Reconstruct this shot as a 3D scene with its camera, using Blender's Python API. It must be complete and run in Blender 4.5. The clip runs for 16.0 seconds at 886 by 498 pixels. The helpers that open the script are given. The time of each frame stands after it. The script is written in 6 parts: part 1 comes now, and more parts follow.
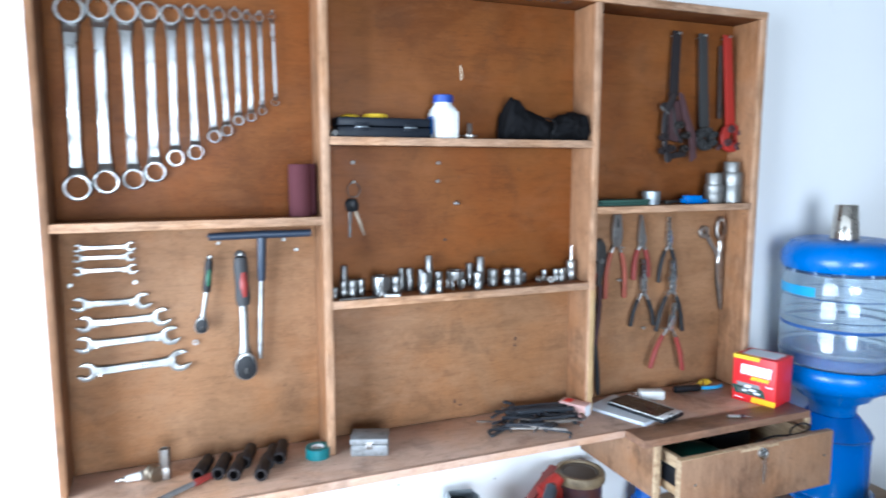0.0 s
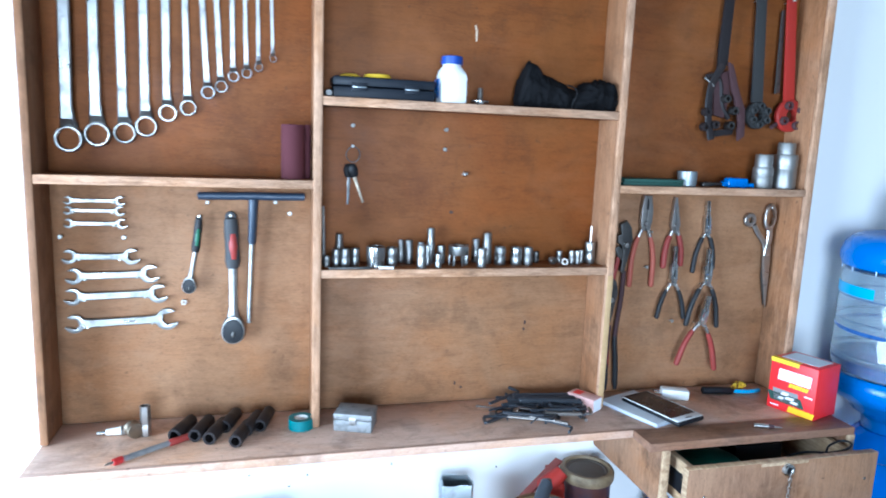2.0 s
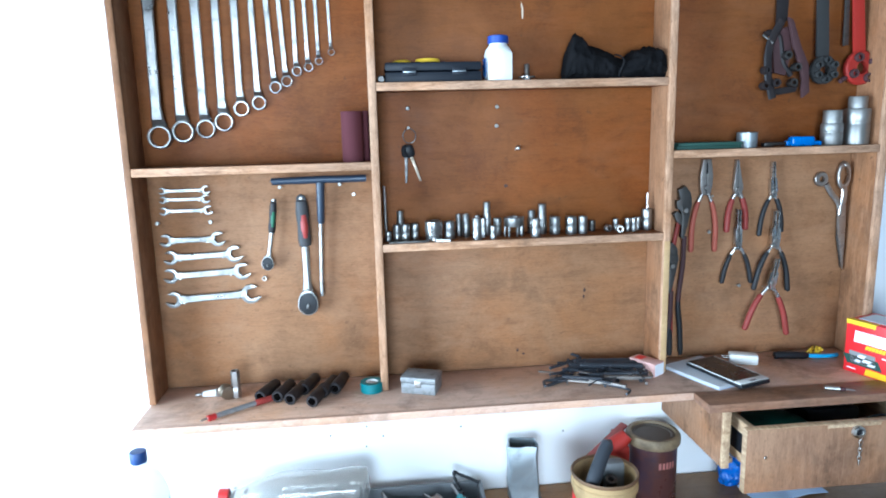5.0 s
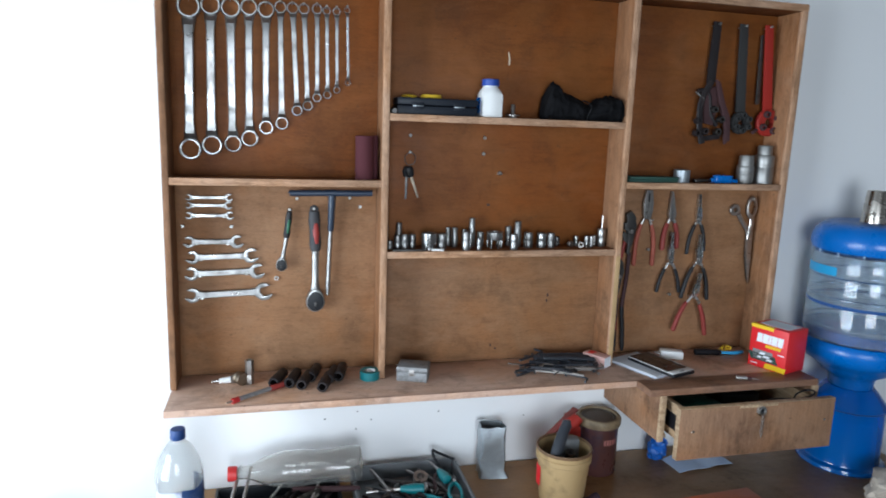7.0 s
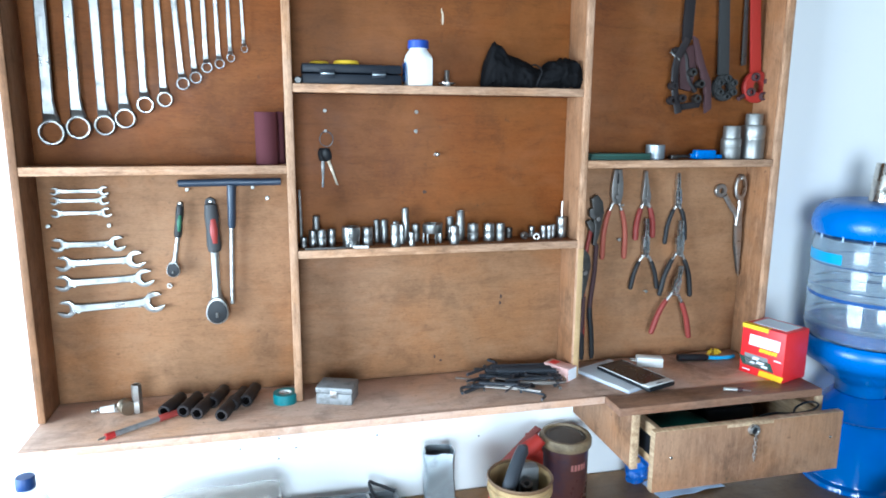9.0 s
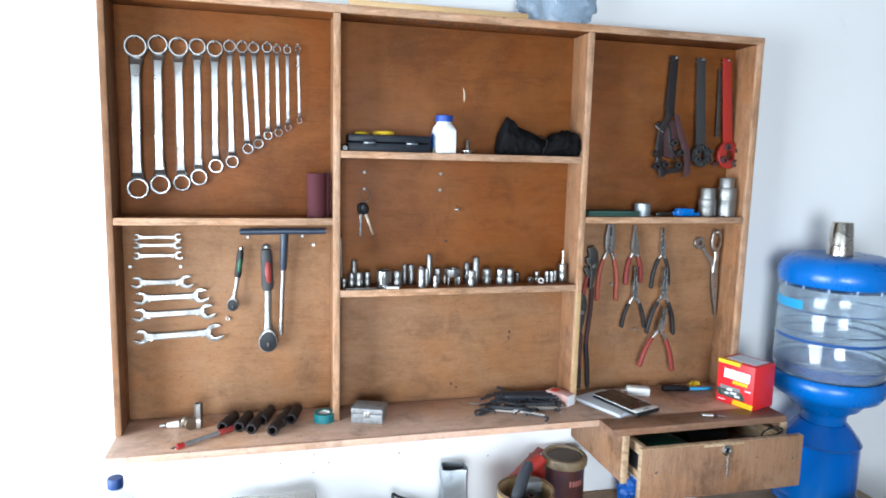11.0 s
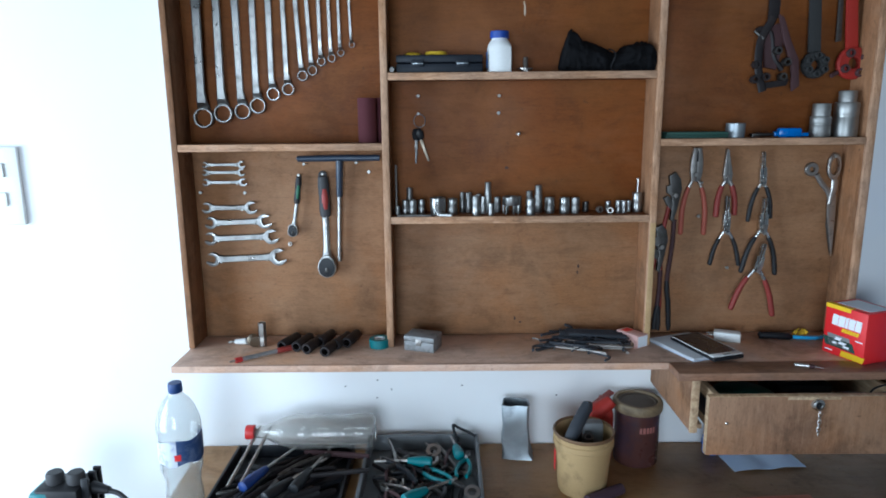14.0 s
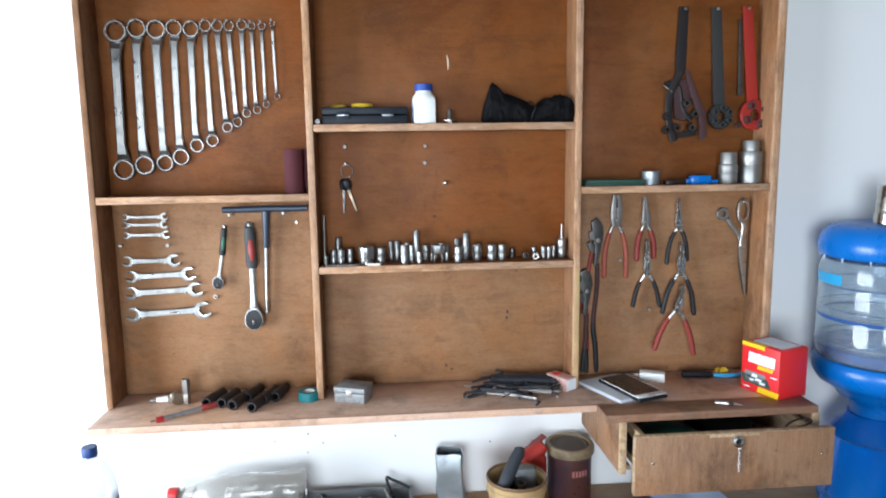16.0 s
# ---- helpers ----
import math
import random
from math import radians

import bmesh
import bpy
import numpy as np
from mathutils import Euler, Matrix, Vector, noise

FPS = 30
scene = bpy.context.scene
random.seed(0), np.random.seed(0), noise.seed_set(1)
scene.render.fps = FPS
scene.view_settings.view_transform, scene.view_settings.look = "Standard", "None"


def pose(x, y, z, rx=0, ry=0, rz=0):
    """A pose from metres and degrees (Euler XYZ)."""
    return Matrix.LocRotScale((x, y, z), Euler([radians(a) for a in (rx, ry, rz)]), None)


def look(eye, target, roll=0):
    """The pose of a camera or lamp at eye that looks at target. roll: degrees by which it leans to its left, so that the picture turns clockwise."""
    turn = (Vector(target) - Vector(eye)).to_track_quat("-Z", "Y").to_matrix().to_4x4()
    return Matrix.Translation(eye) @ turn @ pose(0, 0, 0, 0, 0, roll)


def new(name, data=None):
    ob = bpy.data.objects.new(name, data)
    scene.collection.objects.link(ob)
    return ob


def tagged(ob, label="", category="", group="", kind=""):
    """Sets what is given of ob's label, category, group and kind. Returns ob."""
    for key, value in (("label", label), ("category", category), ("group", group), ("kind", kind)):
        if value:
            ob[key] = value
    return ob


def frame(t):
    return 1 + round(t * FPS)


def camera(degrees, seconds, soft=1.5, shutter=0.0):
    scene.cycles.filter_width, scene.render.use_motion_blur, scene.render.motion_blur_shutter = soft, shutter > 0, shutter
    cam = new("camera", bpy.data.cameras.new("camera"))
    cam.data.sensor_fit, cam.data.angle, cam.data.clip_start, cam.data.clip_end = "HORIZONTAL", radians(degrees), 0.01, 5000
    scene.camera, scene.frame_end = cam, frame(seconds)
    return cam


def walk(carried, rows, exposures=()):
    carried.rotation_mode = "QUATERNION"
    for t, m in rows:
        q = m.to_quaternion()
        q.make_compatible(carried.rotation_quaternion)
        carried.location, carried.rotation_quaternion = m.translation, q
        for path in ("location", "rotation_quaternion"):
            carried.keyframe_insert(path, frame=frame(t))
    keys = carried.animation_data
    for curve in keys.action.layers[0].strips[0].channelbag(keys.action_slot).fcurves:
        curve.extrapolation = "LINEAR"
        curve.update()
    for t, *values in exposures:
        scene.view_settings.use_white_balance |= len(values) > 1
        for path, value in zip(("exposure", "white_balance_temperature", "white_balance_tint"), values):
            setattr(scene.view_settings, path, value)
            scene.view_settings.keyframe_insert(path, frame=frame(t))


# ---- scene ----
cam = camera(67.3, 16.0, soft=1.8, shutter=0.5)
PATH = [
    (0, (0.19, -1.262, 1.555), (0.928, 0.58, 1.308), -0.0),
    (0.5, (0.127, -1.249, 1.55), (0.76, 0.626, 1.263), 1.6),
    (1, (0.145, -1.241, 1.563), (0.776, 0.616, 1.171), 1.7),
    (1.5, (0.215, -1.247, 1.556), (0.909, 0.595, 1.202), 2.6),
    (2, (0.363, -1.239, 1.543), (0.862, 0.671, 1.219), 2.3),
    (2.5, (0.471, -1.23, 1.536), (0.922, 0.681, 1.156), 0.6),
    (3, (0.481, -1.245, 1.546), (0.837, 0.695, 1.217), 0.1),
    (3.5, (0.473, -1.271, 1.551), (0.757, 0.681, 1.224), 0.0),
    (4, (0.455, -1.26, 1.554), (0.793, 0.683, 1.225), 1.2),
    (4.5, (0.461, -1.274, 1.556), (0.777, 0.671, 1.212), -0.3),
    (4.7, (0.458, -1.291, 1.53), (0.65, 0.666, 1.163), -1.5),
    (6.8, (0.214, -1.508, 1.573), (0.643, 0.413, 1.221), 1.6),
    (7, (0.212, -1.499, 1.582), (0.697, 0.407, 1.223), 2.0),
    (7.5, (0.261, -1.443, 1.576), (0.784, 0.454, 1.214), 1.6),
    (8, (0.355, -1.359, 1.558), (0.865, 0.543, 1.21), 0.3),
    (8.5, (0.405, -1.316, 1.549), (0.853, 0.6, 1.194), -0.4),
    (9, (0.423, -1.303, 1.543), (0.886, 0.606, 1.168), 0.4),
    (9.2, (0.42, -1.308, 1.544), (0.847, 0.613, 1.187), 1.1),
    (11.3, (0.307, -1.515, 1.598), (0.811, 0.402, 1.33), 1.1),
    (11.5, (0.307, -1.519, 1.592), (0.796, 0.398, 1.296), -0.2),
    (12, (0.302, -1.52, 1.598), (0.683, 0.417, 1.28), -0.2),
    (12.5, (0.331, -1.547, 1.58), (0.669, 0.398, 1.263), 0.1),
    (13, (0.442, -1.518, 1.564), (0.713, 0.445, 1.296), 1.4),
    (13.5, (0.565, -1.512, 1.552), (0.725, 0.455, 1.228), 1.3),
    (14, (0.56, -1.484, 1.53), (0.556, 0.475, 1.124), -0.5),
    (14.5, (0.548, -1.472, 1.558), (0.725, 0.494, 1.24), 0.3),
    (15, (0.555, -1.468, 1.552), (0.755, 0.5, 1.259), 0.1),
    (15.5, (0.573, -1.49, 1.552), (0.736, 0.491, 1.323), -0.1),
    (16, (0.587, -1.49, 1.542), (0.761, 0.482, 1.262), -0.8),
]
EXPOSURES = [(0.0, -0.25, 5600, 8), (0.6, -0.2, 5350, 7), (1.0, -0.65, 5300, 5), (1.5, -0.2, 5150, 5), (3.0, -0.18, 5000, 2), (4.5, -0.15, 5100, 2), (6.8, -1.1, 5950, 9), (7.5, -1.25, 6000, 9),
             (8.0, -0.22, 5700, 7), (9.2, -0.18, 5450, 2), (11.3, -0.4, 6100, 9), (12.0, -0.65, 6150, 9), (12.5, -0.8, 6150, 9), (13.0, -0.72, 6150, 9), (13.5, -0.65, 6150, 9),
             (14.0, -1.3, 5500, 5), (14.5, -1.35, 5500, 5), (15.0, -0.6, 6050, 9), (16.0, -0.55, 6100, 9)]
walk(cam, [(t, look(eye, target, roll)) for t, eye, target, roll in PATH], EXPOSURES)

# ---- light ----
world = bpy.data.worlds.new("sky")
world.use_nodes = True
scene.world = world
wn = world.node_tree.nodes
sky = wn.new("ShaderNodeTexSky")
sky.sky_type, sky.sun_disc = "NISHITA", False
sky.sun_elevation, sky.sun_rotation = radians(48), radians(200)
world.node_tree.links.new(sky.outputs[0], wn["Background"].inputs[0])
wn["Background"].inputs[1].default_value = 0.12


def opening_light(name, m, wide, high, watts, colour):
    lamp = bpy.data.lights.new(name, "AREA")
    lamp.shape, lamp.size, lamp.size_y = "RECTANGLE", wide, high
    lamp.energy, lamp.color = watts, colour
    ob = new(name, lamp)
    ob.matrix_world = m
    return ob


# daylight through the open doorway, and an added front fill at an assumed window
opening_light("daylight_doorway", look((-1.78, -1.2, 1.1), (0.5, -0.3, 1.1)), 1.6, 1.65, 205, (0.87, 0.95, 1.0))
opening_light("front_fill", look((0.0, -3.42, 1.3), (0.9, 0, 1.05)), 1.25, 1.2, 138, (0.90, 0.96, 1.0))


# ---- materials ----
def nodes_of(name):
    m = bpy.data.materials.new(name)
    m.use_nodes = True
    t = m.node_tree
    return m, t.nodes, t.links, t.nodes["Principled BSDF"]


def coords(n, l, scale, jitter=True):
    tc, mp = n.new("ShaderNodeTexCoord"), n.new("ShaderNodeMapping")
    mp.inputs["Scale"].default_value = scale
    l.new(tc.outputs["Object"], mp.inputs[0])
    if jitter:
        oi, mul = n.new("ShaderNodeObjectInfo"), n.new("ShaderNodeVectorMath")
        mul.operation = "SCALE"
        mul.inputs[0].default_value = (7.3, 3.1, 5.7)
        l.new(oi.outputs["Random"], mul.inputs["Scale"])
        l.new(mul.outputs[0], mp.inputs["Location"])
    return mp


def noise_at(n, l, mp, scale, detail=4.0, rough=0.55, warp=0.0):
    t = n.new("ShaderNodeTexNoise")
    t.inputs["Scale"].default_value, t.inputs["Detail"].default_value = scale, detail
    t.inputs["Roughness"].default_value, t.inputs["Distortion"].default_value = rough, warp
    l.new(mp.outputs[0], t.inputs[0])
    return t


def ramp(n, l, src, stops):
    r = n.new("ShaderNodeValToRGB")
    e = r.color_ramp.elements
    while len(e) < len(stops):
        e.new(0.5)
    for el, (p, c) in zip(e, stops):
        el.position = p
        el.color = (*c, 1) if isinstance(c, tuple) else (c, c, c, 1)
    l.new(src, r.inputs[0])
    return r


def mix(n, l, fac, a, b, mode="MIX"):
    x = n.new("ShaderNodeMix")
    x.data_type, x.blend_type = "RGBA", mode
    for socket, v in ((x.inputs[0], fac), (x.inputs[6], a), (x.inputs[7], b)):
        if isinstance(v, (int, float)):
            socket.default_value = v
        elif isinstance(v, tuple):
            socket.default_value = (*v, 1)
        else:
            l.new(v, socket)
    return x.outputs[2]


def bump(n, l, b, height, strength, distance=0.002):
    k = n.new("ShaderNodeBump")
    k.inputs["Strength"].default_value, k.inputs["Distance"].default_value = strength, distance
    l.new(height, k.inputs["Height"])
    l.new(k.outputs[0], b.inputs["Normal"])


def wood(name, light, mid, dark, along="x", rough=0.55, dirt=0.45, grain=1.0, stain=(0.05, 0.03, 0.018), streak=0.0, spec=0.22):
    """Worn plywood: long grain, broad tone drift, dirty blotches."""
    m, n, l, b = nodes_of(name)
    k = {"x": (1, 9, 9), "y": (9, 1, 9), "z": (9, 9, 1)}[along]
    mp = coords(n, l, k)
    fine = noise_at(n, l, mp, 26 * grain, 6, 0.65, 0.3)
    mid_n = noise_at(n, l, mp, 5 * grain, 4, 0.6, 0.8)
    flat = coords(n, l, (1, 1, 1))
    broad = noise_at(n, l, flat, 3.4, 5, 0.62, 0.5)
    blot = noise_at(n, l, flat, 9, 6, 0.7, 0.4)
    speck = noise_at(n, l, flat, 70, 2, 0.5)
    flecks = noise_at(n, l, coords(n, l, {"x": (1, 3, 3), "y": (3, 1, 3), "z": (3, 3, 1)}[along]), 150, 3, 0.7, 0.2)
    c = mix(n, l, ramp(n, l, broad.outputs[0], [(0.38, 0.0), (0.60, 1.0)]).outputs[0], mid, light)
    warm = noise_at(n, l, flat, 4.6, 5, 0.6, 0.6)
    c = mix(n, l, ramp(n, l, warm.outputs[0], [(0.45, 0.0), (0.72, 0.75)]).outputs[0], c, tuple(v * k for v, k in zip(light, (1.02, 0.80, 0.55))))
    c = mix(n, l, ramp(n, l, mid_n.outputs[0], [(0.5, 0.0), (0.8, 0.24)]).outputs[0], c, dark)
    c = mix(n, l, ramp(n, l, fine.outputs[0], [(0.5, 0.0), (0.8, 0.34)]).outputs[0], c, dark)
    drip = noise_at(n, l, coords(n, l, (6, 6, 1)), 7, 5, 0.6, 0.5)
    c = mix(n, l, ramp(n, l, drip.outputs[0], [(0.6, 0.0), (0.78, dirt * 0.4)]).outputs[0], c, dark)
    c = mix(n, l, ramp(n, l, blot.outputs[0], [(0.52, 0.0), (0.76, dirt)]).outputs[0], c, stain)
    c = mix(n, l, ramp(n, l, speck.outputs[0], [(0.7, 0.0), (0.78, dirt * 0.9)]).outputs[0], c, stain)
    c = mix(n, l, ramp(n, l, flecks.outputs[0], [(0.54, 0.0), (0.74, 0.42)]).outputs[0], c, dark)
    c = mix(n, l, ramp(n, l, flecks.outputs[0], [(0.28, 0.22), (0.44, 0.0)]).outputs[0], c, tuple(min(v * 1.5, 0.7) for v in light))
    # bleached and rubbed places, and weathered streaks along the grain
    rub = noise_at(n, l, coords(n, l, {"x": (0.6, 1.6, 1.6), "y": (1.6, 0.6, 1.6), "z": (1.6, 1.6, 0.6)}[along]), 13, 7, 0.72, 0.5)
    grey = sum(light) / 3
    c = mix(n, l, ramp(n, l, rub.outputs[0], [(0.5, 0.0), (0.68, 0.36)]).outputs[0], c, tuple(v * 1.05 + grey * 0.14 for v in light))
    c = mix(n, l, ramp(n, l, rub.outputs[0], [(0.30, 0.34), (0.44, 0.0)]).outputs[0], c, dark)
    if streak:
        worn = noise_at(n, l, coords(n, l, {"x": (1, 7, 7), "y": (7, 1, 7), "z": (7, 7, 1)}[along]), 17, 6, 0.75, 0.4)
        c = mix(n, l, ramp(n, l, worn.outputs[0], [(0.5, 0.0), (0.66, streak)]).outputs[0], c, tuple(min(v * 1.7, 0.75) for v in light))
        c = mix(n, l, ramp(n, l, worn.outputs[0], [(0.34, streak), (0.47, 0.0)]).outputs[0], c, dark)
    l.new(c, b.inputs["Base Color"])
    l.new(ramp(n, l, blot.outputs[0], [(0.3, rough - 0.1), (0.7, rough + 0.15)]).outputs[0], b.inputs["Roughness"])
    b.inputs["Specular IOR Level"].default_value = spec
    bump(n, l, b, fine.outputs[0], 0.15, 0.001)
    return m


def metal(name, colour, rough=0.3, grime=0.3, grime_colour=(0.05, 0.045, 0.04), scale=90, metallic=1.0):
    """Bare or plated metal with smudges, scratches and grime."""
    m, n, l, b = nodes_of(name)
    mp = coords(n, l, (1, 1, 1))
    smudge, fine = noise_at(n, l, mp, scale * 0.4, 4, 0.6, 0.3), noise_at(n, l, mp, scale * 4, 3, 0.6)
    f = ramp(n, l, smudge.outputs[0], [(0.5, 0.0), (0.8, grime)]).outputs[0]
    l.new(mix(n, l, f, colour, grime_colour), b.inputs["Base Color"])
    b.inputs["Metallic"].default_value = metallic
    l.new(ramp(n, l, smudge.outputs[0], [(0.3, max(rough - 0.08, 0.04)), (0.75, rough + 0.25)]).outputs[0], b.inputs["Roughness"])
    bump(n, l, b, fine.outputs[0], 0.06, 0.0006)
    return m


def paint(name, colour, rough=0.45, wear=0.15, worn=(0.06, 0.055, 0.05), scale=60, bumpy=0.1, spec=0.5):
    """Paint, plastic, rubber, card or cloth with dirt and fine unevenness."""
    m, n, l, b = nodes_of(name)
    mp = coords(n, l, (1, 1, 1))
    blot, fine = noise_at(n, l, mp, scale * 0.3, 5, 0.65, 0.3), noise_at(n, l, mp, scale * 5, 2, 0.5)
    tone = mix(n, l, ramp(n, l, fine.outputs[0], [(0.3, 0.0), (0.7, 0.18)]).outputs[0], colour, tuple(v * 0.72 for v in colour))
    l.new(mix(n, l, ramp(n, l, blot.outputs[0], [(0.52, 0.0), (0.78, wear)]).outputs[0], tone, worn), b.inputs["Base Color"])
    l.new(ramp(n, l, blot.outputs[0], [(0.3, rough - 0.05), (0.75, min(rough + 0.2, 1.0))]).outputs[0], b.inputs["Roughness"])
    b.inputs["Specular IOR Level"].default_value = spec
    bump(n, l, b, fine.outputs[0], bumpy, 0.0008)
    return m


def clear(name, colour, rough=0.05, weight=0.92, ior=1.45):
    m, n, l, b = nodes_of(name)
    mp = coords(n, l, (1, 1, 1))
    blot = noise_at(n, l, mp, 30, 4, 0.6)
    l.new(ramp(n, l, blot.outputs[0], [(0.35, rough), (0.75, rough + 0.12)]).outputs[0], b.inputs["Roughness"])
    b.inputs["Base Color"].default_value = (*colour, 1)
    b.inputs["Transmission Weight"].default_value, b.inputs["IOR"].default_value = weight, ior
    return m


def plaster(name, colour):
    m, n, l, b = nodes_of(name)
    mp = coords(n, l, (1, 1, 1), False)
    big, mid_n, fine = noise_at(n, l, mp, 1.3, 4, 0.6), noise_at(n, l, mp, 11, 5, 0.65), noise_at(n, l, mp, 160, 3, 0.6)
    c = mix(n, l, ramp(n, l, big.outputs[0], [(0.4, 0.0), (0.75, 0.35)]).outputs[0], colour, tuple(v * 0.9 for v in colour))
    c = mix(n, l, ramp(n, l, mid_n.outputs[0], [(0.66, 0.0), (0.82, 0.18)]).outputs[0], c, (0.45, 0.43, 0.4))
    l.new(c, b.inputs["Base Color"])
    b.inputs["Roughness"].default_value = 0.72
    bump(n, l, b, mid_n.outputs[0], 0.12, 0.004)
    return m


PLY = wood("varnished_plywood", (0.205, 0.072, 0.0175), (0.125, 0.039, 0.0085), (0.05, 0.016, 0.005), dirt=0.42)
# paler plywood tone for the lower back sheets
PALE_PLY = wood("pale_plywood", (0.315, 0.168, 0.086), (0.225, 0.113, 0.053), (0.08, 0.037, 0.017), dirt=0.42)
PLY_V = wood("varnished_plywood_upright", (0.29, 0.152, 0.080), (0.195, 0.094, 0.044), (0.07, 0.031, 0.015), along="z", dirt=0.7, streak=0.25)
EDGE = wood("bare_wood_edge", (0.45, 0.28, 0.18), (0.32, 0.187, 0.11), (0.09, 0.042, 0.02), dirt=0.6, grain=1.4, streak=0.45)
EDGE_V = wood("bare_wood_edge_upright", (0.45, 0.28, 0.18), (0.32, 0.187, 0.11), (0.09, 0.042, 0.02), along="z", dirt=0.6, grain=1.4, streak=0.4)
PLANK = wood("worn_plank", (0.66, 0.45, 0.345), (0.50, 0.315, 0.225), (0.18, 0.095, 0.06), dirt=0.68, rough=0.5, spec=0.35)
DARK_PLANK = wood("dark_oily_plank", (0.27, 0.152, 0.10), (0.19, 0.104, 0.066), (0.045, 0.024, 0.016), dirt=0.7, rough=0.45, streak=0.25)
DRAWER = wood("weathered_drawer_wood", (0.31, 0.182, 0.11), (0.20, 0.108, 0.064), (0.06, 0.032, 0.019), "z", dirt=0.8, rough=0.75, grain=1.3, streak=0.18)
PALE = wood("pale_bare_wood", (0.48, 0.35, 0.225), (0.38, 0.265, 0.165), (0.15, 0.09, 0.05), along="y", dirt=0.5, streak=0.5)
LATH = wood("pale_lath_wood", (0.50, 0.35, 0.185), (0.43, 0.285, 0.14), (0.36, 0.22, 0.11), dirt=0.2)
BENCH = wood("oily_bench_top", (0.36, 0.21, 0.092), (0.26, 0.146, 0.06), (0.10, 0.055, 0.025), dirt=0.65, rough=0.45, grain=0.7)
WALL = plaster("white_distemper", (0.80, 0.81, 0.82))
# dark grey for the unseen walls and ceiling, chosen to cut bounced light
DIM = plaster("unseen_wall_grey", (0.15, 0.15, 0.15))
FLOOR = paint("grey_cement", (0.16, 0.155, 0.145), 0.75, 0.4, (0.12, 0.11, 0.1), 12, spec=0.2)
EARTH = paint("pale_yard_ground", (0.38, 0.33, 0.27), 0.9, 0.4, (0.2, 0.18, 0.14), 2)
CHROME = metal("satin_chrome", (0.34, 0.34, 0.335), 0.33, 0.75, (0.09, 0.08, 0.07), 80)
STEEL = metal("worn_steel", (0.42, 0.40, 0.38), 0.33, 0.6)
BRIGHT = metal("bright_steel", (0.6, 0.6, 0.59), 0.2, 0.35)
DULL = metal("dull_dark_steel", (0.13, 0.125, 0.12), 0.4, 0.7, (0.03, 0.025, 0.02))
IMPACT = metal("matt_impact_steel", (0.36, 0.36, 0.35), 0.46, 0.6, (0.10, 0.09, 0.08), 60)
GALV = metal("galvanised_sheet", (0.36, 0.40, 0.43), 0.38, 0.6, (0.14, 0.14, 0.14), 50, 0.8)
IRON = paint("greasy_black_iron", (0.018, 0.015, 0.016), 0.45, 0.4, (0.05, 0.03, 0.025), spec=0.25)
IRON_GREY = paint("grey_painted_iron", (0.033, 0.033, 0.033), 0.5, 0.4, (0.03, 0.03, 0.03), spec=0.25)
RUSTY = paint("rusty_maroon_iron", (0.062, 0.03, 0.032), 0.55, 0.5, (0.025, 0.015, 0.015), spec=0.25)
RED_IRON = paint("red_painted_iron", (0.29, 0.02, 0.014), 0.5, 0.45, (0.12, 0.03, 0.02), spec=0.3)
RED_GRIP = paint("dull_red_vinyl", (0.23, 0.035, 0.028), 0.45, 0.4, (0.07, 0.02, 0.018), spec=0.3)
PALE_GRIP = paint("faded_red_vinyl", (0.34, 0.085, 0.055), 0.5, 0.4, (0.12, 0.03, 0.025), spec=0.3)
BLACK_GRIP = paint("black_vinyl", (0.016, 0.016, 0.018), 0.45, 0.3, (0.05, 0.04, 0.035), spec=0.3)
BLACK = paint("black_plastic", (0.009, 0.01, 0.013), 0.4, 0.25, (0.035, 0.033, 0.03), spec=0.35)
OXIDE = paint("black_oxide_steel", (0.035, 0.04, 0.05), 0.3, 0.4, (0.06, 0.06, 0.06))
BRASS = metal("dull_brass", (0.30, 0.25, 0.19), 0.45, 0.6)
NAVY = paint("navy_enamel", (0.02, 0.034, 0.06), 0.35, 0.3, (0.06, 0.06, 0.06))
GREEN = paint("dark_green_grip", (0.02, 0.12, 0.06), 0.4, 0.2)
GREY_GRIP = paint("grey_rubber_grip", (0.05, 0.05, 0.053), 0.55, 0.3, spec=0.3)
RED = paint("red_plastic", (0.46, 0.022, 0.022), 0.35, 0.12)
WHITE = paint("white_plastic", (0.82, 0.83, 0.82), 0.35, 0.1, (0.4, 0.38, 0.33))
PAPER = paint("white_paper", (0.82, 0.85, 0.90), 0.8, 0.1, (0.5, 0.48, 0.45))
BLUE_PAPER = paint("pale_blue_paper", (0.55, 0.68, 0.88), 0.8, 0.1, (0.4, 0.45, 0.5))
BLUE = paint("blue_plastic", (0.004, 0.13, 0.47), 0.25, 0.08, (0.03, 0.08, 0.3))
TEAL = paint("teal_plastic", (0.008, 0.17, 0.19), 0.35, 0.15)
YELLOW = paint("yellow_plastic", (0.75, 0.5, 0.03), 0.4, 0.15)
ORANGE = paint("orange_printed_tin", (0.62, 0.13, 0.02), 0.35, 0.4, (0.25, 0.05, 0.02), 30)
RED_INSET = paint("dull_red_inset", (0.30, 0.035, 0.028), 0.45, 0.3)
MAROON = paint("maroon_sandpaper", (0.085, 0.028, 0.034), 0.85, 0.25, (0.07, 0.03, 0.03), 90, 0.3, spec=0.1)
CLOTH = paint("black_cloth", (0.008, 0.008, 0.009), 0.98, 0.3, (0.022, 0.02, 0.02), 110, 1.0, spec=0.05)
CREAM = paint("cream_paint", (0.42, 0.29, 0.14), 0.5, 0.7, (0.07, 0.045, 0.03), 60, spec=0.3)
